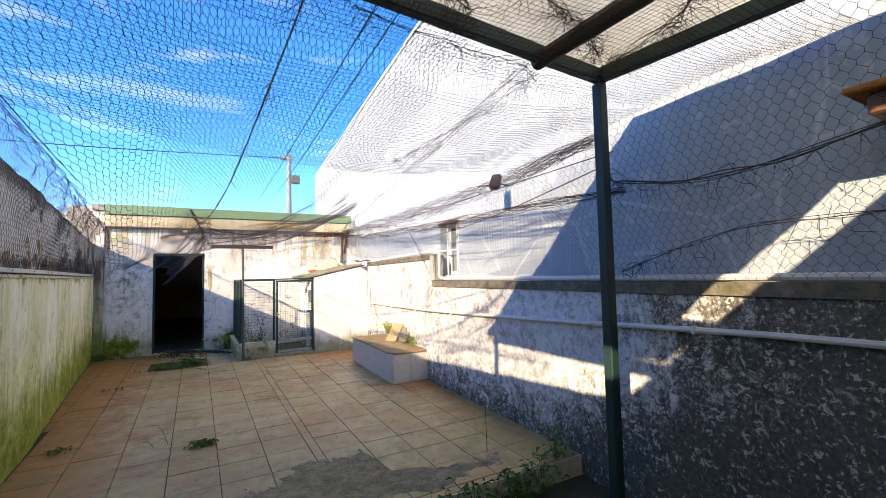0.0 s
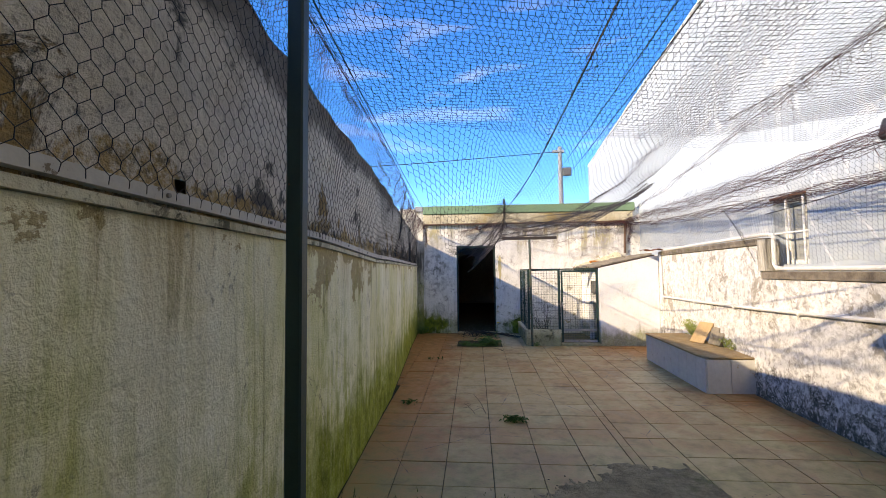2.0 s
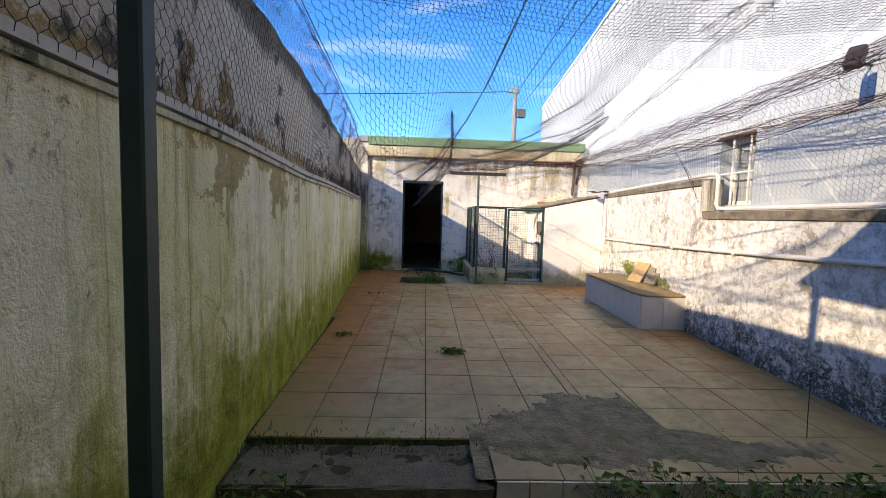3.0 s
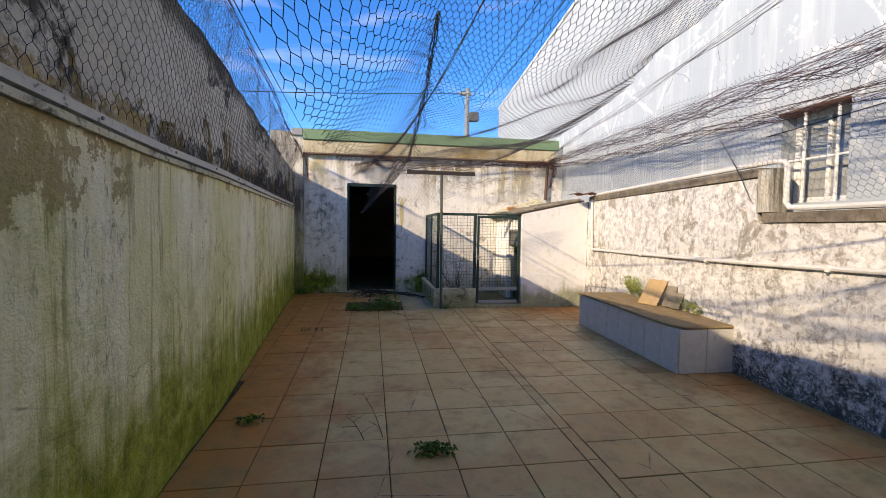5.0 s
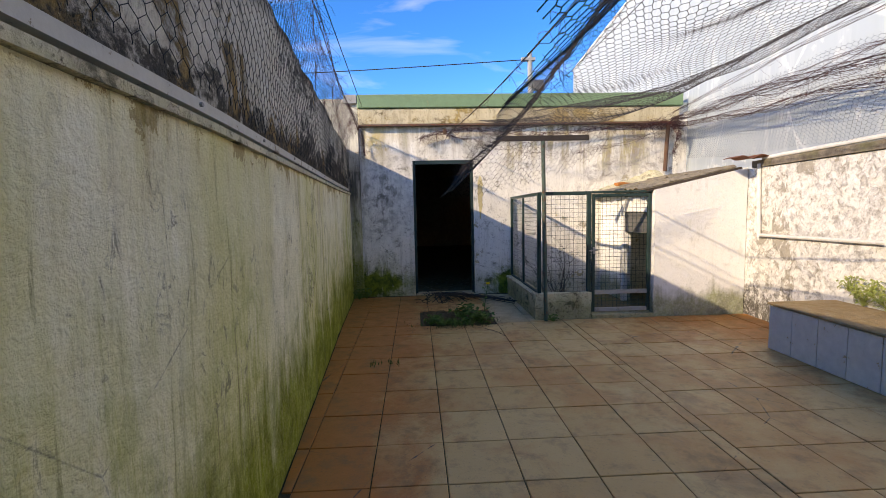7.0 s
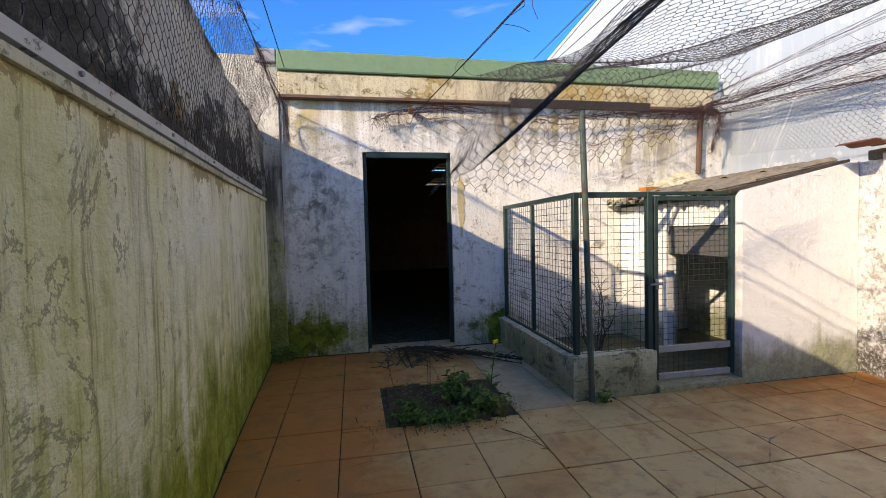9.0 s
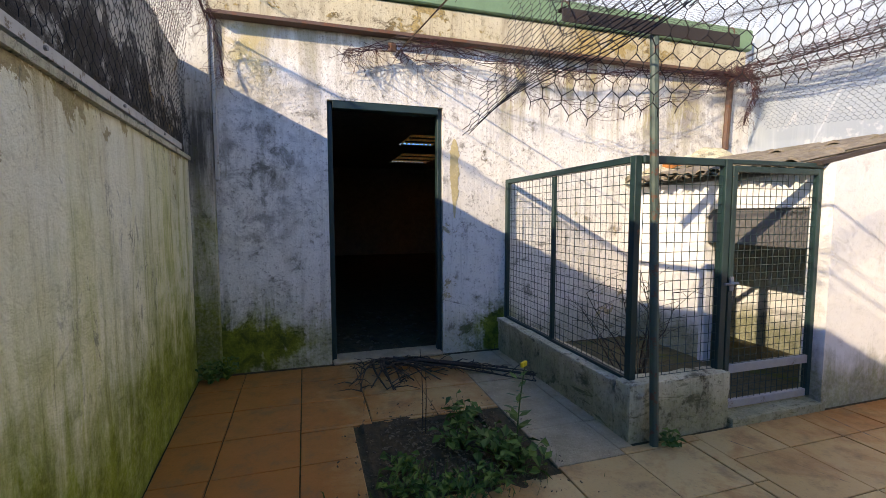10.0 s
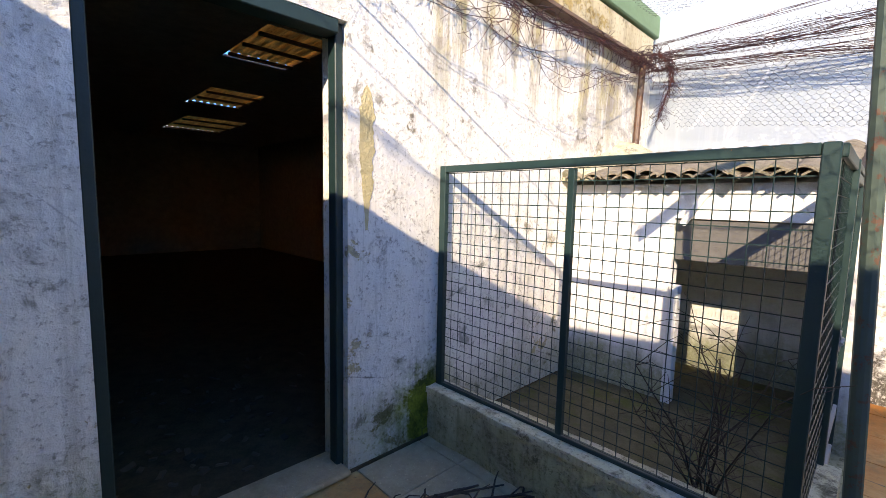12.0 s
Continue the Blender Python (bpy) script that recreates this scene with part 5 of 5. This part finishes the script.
leafy("wall_weed", [(xr(6.75 + 0.07 * k) - 0.05, 6.75 + 0.07 * k, 0.43 + 0.05 * (k % 3)) for k in range(6)], 0.026, 40, 14, "pale green weed growing from the wall behind the bench", True, 0.08, 0.14, M_PALEWEED)
leafy("wall_weed", [(xr(5.7 + 0.08 * k) - 0.04, 5.7 + 0.08 * k, 0.43 + 0.04 * (k % 2)) for k in range(3)], 0.022, 26, 15, "pale green weed growing from the wall behind the bench", True, 0.06, 0.11, M_PALEWEED)


def flower():
    f = thing("groundsel", "upright flowering weed in the soil patch", "weed", "weeds in the yard")
    rng = random.Random(3)
    bm = bmesh.new()
    top = Vector((0.66, 8.66, 0.42))
    tube(bm, spline([(0.60, 8.62, -0.01), (0.62, 8.64, 0.2), top], 4), 0.005, 5, 0.6)
    part("stem", bm, M_GRASS, f)
    lv = bmesh.new()
    for k in range(26):
        z = 0.04 + 0.35 * k / 26
        p = Vector((0.60 + 0.05 * z, 8.62 + 0.08 * z, z))
        a, l = rng.uniform(0, 6.3), 0.10 * (1 - z)
        d, s = Vector((math.cos(a), math.sin(a), 0.35)) * l, Vector((-math.sin(a), math.cos(a), 0)) * l * 0.22
        v = [lv.verts.new(q) for q in (p, p + d * 0.5 + s, p + d, p + d * 0.5 - s)]
        lv.faces.new(v)
    part("leaves", lv, M_LEAFY, f)
    for k in range(3):
        part("flower_head", tube(bmesh.new(), [top + Vector((0.015 * k - 0.015, 0.01 * k, 0.0)), top + Vector((0.015 * k - 0.015, 0.01 * k, 0.022))], 0.009, 6), M_YELLOW, f, "yellow flower head")


flower()


def twigs(name, base, ends, seed, label, r=0.006, side=3):
    """A heap of bare branches lying from base towards ends, with side shoots."""
    rng = random.Random(seed)
    bm = bmesh.new()
    for e in ends:
        b = Vector(base) + Vector((rng.uniform(-0.05, 0.05), rng.uniform(-0.04, 0.04), rng.uniform(0, 0.03)))
        e = Vector(e)
        mid = b.lerp(e, 0.5) + Vector((rng.uniform(-0.06, 0.06), rng.uniform(-0.05, 0.05), rng.uniform(0.01, 0.05)))
        line = spline([b, mid, e], 6)
        tube(bm, line, r * rng.uniform(0.7, 1.2), 5, 0.4)
        for _ in range(side):
            p = line[rng.randrange(3, len(line))]
            q = p + Vector((rng.uniform(-0.16, 0.16), rng.uniform(-0.16, 0.10), rng.uniform(-0.01, 0.06)))
            q.z = max(q.z, 0.008)
            tube(bm, [p, (p + q) / 2 + Vector((0.01, 0.01, 0.01)), q], r * 0.5, 4, 0.4)
    return tagged(finish(name, bm, M_TWIG), label, "branches", "", "stuff")


rng = random.Random(12)
twigs("branch_heap", (0.12, 10.05, 0.04), [(-0.14 + 0.055 * k + rng.uniform(-0.05, 0.05), 9.50 + 0.03 * abs(k - 5) + rng.uniform(-0.06, 0.10), 0.012) for k in range(16)], 5,
      "bare dead branches fallen before the doorway", 0.010, 5)
twigs("branch_heap", (0.20, 10.02, 0.05), [(1.16, 9.62, 0.012), (1.17, 9.52, 0.012), (1.05, 9.68, 0.03), (0.95, 9.60, 0.012), (1.14, 9.40, 0.012), (1.17, 9.46, 0.03), (0.8, 9.75, 0.02)], 6,
      "long dead branches lying towards the kennel wall", 0.011, 5)
rng = random.Random(30)


def dead_shrub(x, y, z, seed, n=7, h=0.9):
    rng = random.Random(seed)
    bm = bmesh.new()
    for _ in range(n):
        p = Vector((x + rng.uniform(-0.03, 0.03), y + rng.uniform(-0.03, 0.03), z))
        d = Vector((rng.uniform(-0.35, 0.35), rng.uniform(-0.35, 0.35), 1)).normalized()
        line = [p]
        for k in range(6):
            d = (d + Vector((rng.uniform(-0.3, 0.3), rng.uniform(-0.3, 0.3), rng.uniform(-0.05, 0.1)))).normalized()
            line.append(line[-1] + d * h / 6 * rng.uniform(0.7, 1.1))
            if k > 0:
                for _ in range(2):
                    e = line[-1] + Vector((rng.uniform(-0.2, 0.2), rng.uniform(-0.2, 0.2), rng.uniform(-0.05, 0.2)))
                    tube(bm, [line[-1], line[-1].lerp(e, 0.5) + Vector((0.01, 0, 0.02)), e], 0.0022, 3, 0.5)
        tube(bm, line, 0.006, 5, 0.35)
    return tagged(finish("dead_shrub", bm, M_TWIG), "bare leafless shrub inside the kennel run", "shrub")


dead_shrub(1.62, 8.95, 0.004, 2)
dead_shrub(1.48, 8.82, 0.004, 5, 5, 0.6)
tagged(finish("dry_stalk", tube(bmesh.new(), spline([(2.70, 2.70, -0.01), (2.71, 2.72, 0.2), (2.70, 2.71, 0.42)], 4), 0.004, 4, 0.5), M_TWIG), "dry upright stalk in a tile joint", "stalk")

# ---- terrace: bed, tiles, step ----
EDGE, CUT = 2.26, 2.65
SOIL = (-0.10, 0.62, 8.40, 9.13)


def terrace_bed():
    bm = bmesh.new()
    for x0, x1, y0, y1, z in ((-2.0, 0.71, EDGE, CUT, -0.045), (0.711, 4.0, EDGE, CUT, -0.011), (-2.0, 4.0, CUT + 0.001, SOIL[2], -0.011),
                              (-2.0, SOIL[0], SOIL[2] + 0.001, SOIL[3], -0.011), (SOIL[1], 4.0, SOIL[2] + 0.001, SOIL[3], -0.011), (-2.0, 4.0, SOIL[3] + 0.001, BACK - 0.012, -0.011)):
        box(bm, x0, x1, y0, y1, -0.3, z)
    return bm


floor = structure("floor", terrace_bed(), M_MORTAR, "orange-brown tiled terrace floor with mossy joints", "floor")
part("edge_screed", crumbly((-0.66, 0.708, EDGE - 0.012, CUT - 0.004, -0.20, -0.040), 0.014, 26, 1.6), M_CONCRETE, floor, "bare concrete step edge")


def crust():
    """Old screed and trodden dirt over the tiles at the broken edge, ragged where it thins out."""
    bm = bmesh.new()
    x0, x1, y0, y1 = 0.62, 2.75, 2.28, 3.62
    nx, ny = 150, 96
    g = {}
    for i in range(nx + 1):
        for j in range(ny + 1):
            x, y = x0 + (x1 - x0) * i / nx, y0 + (y1 - y0) * j / ny
            top = lerp([(0.62, 2.72), (0.85, 3.02), (1.35, 3.32), (1.80, 3.30), (1.88, 2.86), (2.2, 2.74), (2.75, 2.62)], x)
            low = lerp([(0.62, 2.66), (0.74, 2.52), (1.0, 2.42), (1.4, 2.40), (2.0, 2.42), (2.75, 2.46)], x)
            inside = min(top - y, (y - low) * 1.2, (x - x0) * 2, (x1 - x) * 0.8)
            rag = 0.17 * noise.noise((x * 3.1, y * 3.1, 4)) + 0.12 * noise.noise((x * 9, y * 9, 5)) + 0.07 * noise.noise((x * 26, y * 26, 6))
            z = -0.012 + 0.020 * min(max((inside + rag) / 0.10 + 0.45, 0), 1) + 0.003 * noise.noise((x * 30, y * 30, 1))
            g[i, j] = bm.verts.new((x, y, z))
    for i in range(nx):
        for j in range(ny):
            bm.faces.new((g[i, j], g[i + 1, j], g[i + 1, j + 1], g[i, j + 1]))
    return bm


part("dirt_crust", crust(), M_CRUST, floor, "dark trodden screed and dirt over the tiles", True)


def soil():
    """Uneven earth in the gap, spilling in ragged tongues over the tiles round it."""
    bm = bmesh.new()
    x0, x1, y0, y1 = SOIL[0] - 0.03, SOIL[1] + 0.12, SOIL[2] - 0.12, SOIL[3] + 0.03
    n = 56
    g = {}
    for i in range(n + 1):
        for j in range(n + 1):
            x, y = x0 + (x1 - x0) * i / n, y0 + (y1 - y0) * j / n
            out = max(SOIL[0] - x, x - SOIL[1], SOIL[2] - y, y - SOIL[3])
            h = 0.010 * noise.noise((x * 7, y * 7, 2)) + 0.006 * noise.noise((x * 23, y * 23, 3))
            if out < -0.06:
                z = -0.018 + 1.6 * h
            else:
                z = 0.013 + h - max(0.0, out) * 0.32 + 0.022 * noise.noise((x * 11, y * 11, 5)) - (0.016 if out < 0 else 0.006)
            g[i, j] = bm.verts.new((x, y, max(z, -0.014) if out > 0 else z))
    for i in range(n):
        for j in range(n):
            bm.faces.new((g[i, j], g[i + 1, j], g[i + 1, j + 1], g[i, j + 1]))
    return bm


structure("soil_patch", soil(), M_EARTH, "bare soil patch where tiles were lifted", "soil")


def warp(u, v):
    """Joints spread a little towards the far end, as the walls do."""
    x = 0.6 + (u - 0.6) * (1 + 0.018 * (v - 5.0))
    return min(max(x, xl(v) + 0.012), xr(v) - 0.008), v


def row(k):
    return 6.27 + (0.362 if k > 0 else 0.374) * k


def split(rect, hole):
    """What is left of a rectangle outside a hole."""
    x0, x1, y0, y1 = rect
    a0, a1, b0, b1 = hole
    if x1 <= a0 or x0 >= a1 or y1 <= b0 or y0 >= b1:
        return [rect]
    out = []
    if y0 < b0:
        out.append((x0, x1, y0, b0))
    if y1 > b1:
        out.append((x0, x1, b1, y1))
    m0, m1 = max(y0, b0), min(y1, b1)
    if x0 < a0:
        out.append((x0, a0, m0, m1))
    if x1 > a1:
        out.append((a1, x1, m0, m1))
    return out


def tile_mesh(poly):
    """A slab with slightly eased top edges."""
    bm = bmesh.new()
    cx, cy = sum(p[0] for p in poly) / 4, sum(p[1] for p in poly) / 4
    lo = [bm.verts.new((x, y, -0.0155)) for x, y in poly]
    hi = [bm.verts.new((x, y, -0.002)) for x, y in poly]
    top = [bm.verts.new((x + (0.003 if x < cx else -0.003), y + (0.003 if y < cy else -0.003), 0)) for x, y in poly]
    bm.faces.new(top)
    for a, b in ((lo, hi), (hi, top)):
        for i in range(4):
            bm.faces.new((a[i], a[(i + 1) % 4], b[(i + 1) % 4], b[i]))
    return bm


def lay_tiles():
    rng = random.Random(8)
    g = 0.0030
    cols = [(-0.375 + 0.365 * k, -0.375 + 0.365 * (k + 1), 0.0) for k in range(-3, 5)] + [(1.45, 1.53, 0.0)]
    cols += [(1.53 + 0.365 * k, 1.53 + 0.365 * (k + 1), -0.19) for k in range(8)]
    for u0, u1, off in cols:
        for k in range(-12, 12):
            v0, v1 = row(k) + off, row(k + 1) + off
            front = CUT if u1 < 0.75 else EDGE
            v0, v1 = max(v0, front), min(v1, BACK - 0.014)
            if v1 - v0 < 0.03:
                continue
            pieces = [(u0, u1, v0, v1)]
            for hole in ((SOIL[0] - 0.01, SOIL[1] + 0.08, SOIL[2], SOIL[3]), (1.17, 4.2, 8.50, BACK)):
                pieces = [q for p in pieces for q in split(p, hole)]
            for x0, x1, y0, y1 in pieces:
                poly = [warp(x0 + g, y0 + g), warp(x1 - g, y0 + g), warp(x1 - g, y1 - g), warp(x0 + g, y1 - g)]
                if min(poly[1][0] - poly[0][0], poly[2][0] - poly[3][0]) < 0.02 or y1 - y0 < 0.02:
                    continue
                t = part("tile", tile_mesh(poly), M_GREYTILE if x0 > 0.62 and x1 < 1.25 and y0 > 8.3 else M_TILE, floor)
                t.location.z = rng.uniform(-0.0015, 0.0025)


lay_tiles()
for k in range(16):
    x = 0.72 + 0.165 * k
    part("riser_tile", boxes((x, x + 0.16, EDGE - 0.014, EDGE - 0.002, -0.168, -0.004), bevel=0.002), M_BTILE, floor)


def rubble():
    """Grit and mortar crumbs on the broken edge of the terrace."""
    rng = random.Random(17)
    bm = bmesh.new()
    for _ in range(420):
        x, y = rng.uniform(0.72, 2.3), rng.gauss(2.72, 0.2)
        if rng.random() < 0.4:
            x, y = rng.uniform(-0.6, 0.7), rng.gauss(2.6, 0.05)
        if not EDGE < y < 3.15:
            continue
        r = rng.uniform(0.002, 0.007)
        z = -0.04 if x < 0.71 and y < CUT else -0.004
        m = Matrix.Translation((x, y, z)) @ Euler((rng.uniform(0, 3), rng.uniform(0, 3), rng.uniform(0, 3))).to_matrix().to_4x4()
        box(bm, -r, r * rng.uniform(0.6, 1), -r, r, -r * 0.6, r * 0.6, 0, m)
    return tagged(finish("rubble", bm, M_CONCRETE), "grit and mortar crumbs on the broken terrace edge", "rubble", "", "stuff")


rubble()
rope("vine_tangle", [(1.15, 1.42, 2.72), (1.75, 1.47, 2.70), (2.25, 1.50, 2.68), (2.15, 2.1, 2.56), (1.98, 2.9, 2.46)], 3, 0.03, 0.0018, M_TWIG, "dead vine tangled along the pergola beam", "vine", 21, 170)
for i, pts in enumerate(([(0.7, 1.28, 2.80), (1.2, 1.15, 2.79), (1.7, 1.3, 2.79)], [(1.75, 1.0, 2.80), (2.2, 1.1, 2.79), (2.6, 1.3, 2.80)], [(2.4, 0.5, 2.80), (2.7, 0.9, 2.79), (2.75, 1.35, 2.80)])):
    rope("vine_tangle", pts, 4, 0.05, 0.0022, M_TWIG, "dead vine tangled under the shade cloth", "vine", 51 + i, 150)
rope("vine_tangle", [(xr(0.3) - 0.08, -0.2, 2.2), (xr(1) - 0.12, 0.8, 2.05), (xr(2) - 0.15, 1.6, 2.12), (2.87, 1.5, 2.2)], 4, 0.025, 0.0026, M_TWIG, "dead vine climbing the netting by the building", "vine", 22, 90)
rope("vine_tangle", [(xr(0.3) - 0.05, -0.1, 1.75), (xr(1) - 0.08, 0.9, 1.72), (xr(2) - 0.08, 1.7, 1.5)], 3, 0.02, 0.0022, M_TWIG, "dead vine climbing the netting by the building", "vine", 23, 60)


def start_net(u, v):
    y = -0.75 + u
    return Vector((xr(y) - 0.06 - 0.35 * (v / 1.3) + 0.03 * noise.noise((u * 2, v * 2, 0)), y, 1.44 + v))


tagged(wires("building_netting", *hexes(start_net, 2.9, 1.3), 0.0011, M_WIRE), "hexagonal wire netting hung against the building", "netting", "", "stuff")
eave = thing("eave_stub", "brown timber eave end with a broken tile", "eave")
part("beam", boxes((2.98, 3.42, -0.5, 0.26, 2.13, 2.22), bevel=0.01), M_RUSTBAR, eave)
part("tile", boxes((2.92, 3.42, -0.5, 0.32, 2.225, 2.255), bevel=0.008), M_ORANGE, eave)
# Unseen block, added so that less sky lights the building's near end.
structure("house_upper_wall", boxes((0.3, 3.3, -5.0, -1.7, 2.86, 5.2)), M_LEFT, "unseen added block that keeps skylight off the near building", "wall")


def debris():
    """Leaf litter and dirt clods on the dark room's floor."""
    rng = random.Random(9)
    bm = bmesh.new()
    for _ in range(110):
        x, y, r = rng.gauss(0.3, 0.5), rng.uniform(10.5, 12.0), rng.uniform(0.006, 0.03)
        m = Matrix.Translation((x, y, 0.012)) @ Euler((rng.uniform(-0.4, 0.4), rng.uniform(-0.4, 0.4), rng.uniform(0, 6.3))).to_matrix().to_4x4()
        box(bm, -r, r, -r * 0.5, r * 0.6, -0.004, 0.006, 0, m)
    return tagged(finish("litter", bm, M_ROTTEN), "dark leaf litter on the outbuilding floor", "litter", "", "stuff")


debris()


def leaf_litter():
    """Dead leaves, grit and mortar crumbs scattered on the soil patch and the tiles by it."""
    rng = random.Random(29)
    bm = bmesh.new()
    for _ in range(900):
        x, y = rng.gauss(0.28, 0.26), rng.gauss(8.74, 0.27)
        if not (-0.3 < x < 0.8 and 8.2 < y < 9.4):
            continue
        inside = SOIL[0] + 0.05 < x < SOIL[1] - 0.05 and SOIL[2] + 0.05 < y < SOIL[3] - 0.05
        r = rng.uniform(0.003, 0.012) * (1.0 if inside else 0.6)
        m = Matrix.Translation((x, y, 0.002 if inside else 0.006)) @ Euler((rng.uniform(-0.5, 0.5), rng.uniform(-0.5, 0.5), rng.uniform(0, 6.3))).to_matrix().to_4x4()
        box(bm, -r, r, -r * 0.45, r * 0.45, -0.0015, 0.0025, 0, m)
    return tagged(finish("leaf_litter", bm, M_LITTER), "dead leaves and crumbs on the soil patch", "litter", "", "stuff")


leaf_litter()


def peeled(x, z, h, w, seed):
    """A ragged upright patch where the white coat has gone, proud by a film of undercoat."""
    bm = bmesh.new()
    n = 44
    side = []
    for sgn in (-1, 1):
        col = []
        for k in range(n + 1):
            t = k / n
            body = math.sin(math.pi * min(1, 0.08 + t * 0.92)) ** 0.6 * (0.22 + 0.78 * t ** 1.5)
            wob = 1 + 0.55 * noise.noise((t * 5, sgn * 3.0, seed)) + 0.25 * noise.noise((t * 17, sgn * 3.0, seed)) + 0.3 * noise.noise((t * 40, sgn * 3.0, seed))
            col.append((x + sgn * w * body * max(wob, 0.2), z + h * (t - 0.5)))
        side.append(col)
    a, b = [[bm.verts.new((p, BACK - 0.004, q)) for p, q in col] for col in side]
    for k in range(n):
        bm.faces.new((a[k], b[k], b[k + 1], a[k + 1]))
    return bm


part("bare_patch", peeled(0.79, 1.50, 0.66, 0.075, 3), M_OCHRE, wall_back, "bare ochre undercoat")
bracket = thing("wall_bracket", "rusty iron bracket under the fascia", "bracket")
part("arm", bar((0.26, BACK - 0.002, 2.52), (0.26, BACK - 0.13, 2.46), 0.05, 0.06), M_RUSTBAR, bracket)
rope("netting_tangle", [(3.2, 10.02, 2.50), (3.55, 9.95, 2.58), (3.72, 9.9, 2.45), (3.70, 9.98, 2.1)], 16, 0.10, 0.0018, M_TWINE, "tangled red-brown netting bunched at the roof corner", "netting bunch", 31, 260)
rope("hanging_netting", [(xl(9) + 0.14, 9.0, 2.62), (xl(9.7) + 0.18, 9.7, 2.55), (xl(10) + 0.22, 10.1, 2.40), (xl(10) + 0.24, 10.12, 2.15)], 6, 0.03, 0.0014, M_TWINE, "loose netting hanging in the wall corner", "netting bunch", 32, 160)


def rusty_sheet():
    bm = bmesh.new()
    rows = []
    for i in range(9):
        x = 3.35 + 0.045 * i
        rows.append([bm.verts.new((x, y, 1.802 + 0.018 * (1 + math.sin(i * 1.3)) + 0.02 * (i / 8) ** 2 + dz)) for dz in (0.0, 0.004) for y in (8.18, 8.42)])
    for p, q in zip(rows, rows[1:]):
        bm.faces.new((p[0], p[1], q[1], q[0]))
        bm.faces.new((p[3], p[2], q[2], q[3]))
        bm.faces.new((p[2], p[0], q[0], q[2]))
        bm.faces.new((p[1], p[3], q[3], q[1]))
    return bm


tagged(finish("rusty_sheet", rusty_sheet(), M_RUSTRED), "bent rusty metal sheet lying on the wall top", "metal sheet")
tagged(finish("dry_stalk", tube(bmesh.new(), spline([(0.20, 8.98, -0.03), (0.205, 8.985, 0.2), (0.19, 8.98, 0.46)], 4), 0.003, 4, 0.5), M_TWIG), "dry upright stalk in the soil patch", "stalk")
tagged(finish("dry_stalk", tube(bmesh.new(), spline([(0.215, 8.97, -0.03), (0.22, 8.965, 0.2), (0.215, 8.97, 0.40)], 4), 0.003, 4, 0.5), M_TWIG), "dry upright stalk in the soil patch", "stalk")


def floor_twig(pts, seed):
    rng = random.Random(seed)
    bm = bmesh.new()
    line = spline(pts, 5)
    tube(bm, line, 0.003, 4, 0.5)
    for p in line[2::2]:
        q = p + Vector((rng.uniform(-0.10, 0.10), rng.uniform(-0.02, 0.12), 0.004))
        tube(bm, [p, p.lerp(q, 0.5) + Vector((0, 0, 0.006)), q], 0.0018, 3, 0.5)
    return tagged(finish("fallen_twig", bm, M_TWIG), "thin dry twig lying on the tiles", "twig", "twigs on the floor")


floor_twig([(0.33, 4.42, 0.005), (0.28, 4.75, 0.012), (0.20, 5.10, 0.006)], 1)
floor_twig([(0.22, 4.40, 0.005), (0.16, 4.6, 0.01), (0.10, 4.72, 0.006)], 2)
floor_twig([(0.55, 8.2, 0.005), (0.66, 8.05, 0.01), (0.72, 7.9, 0.006)], 3)
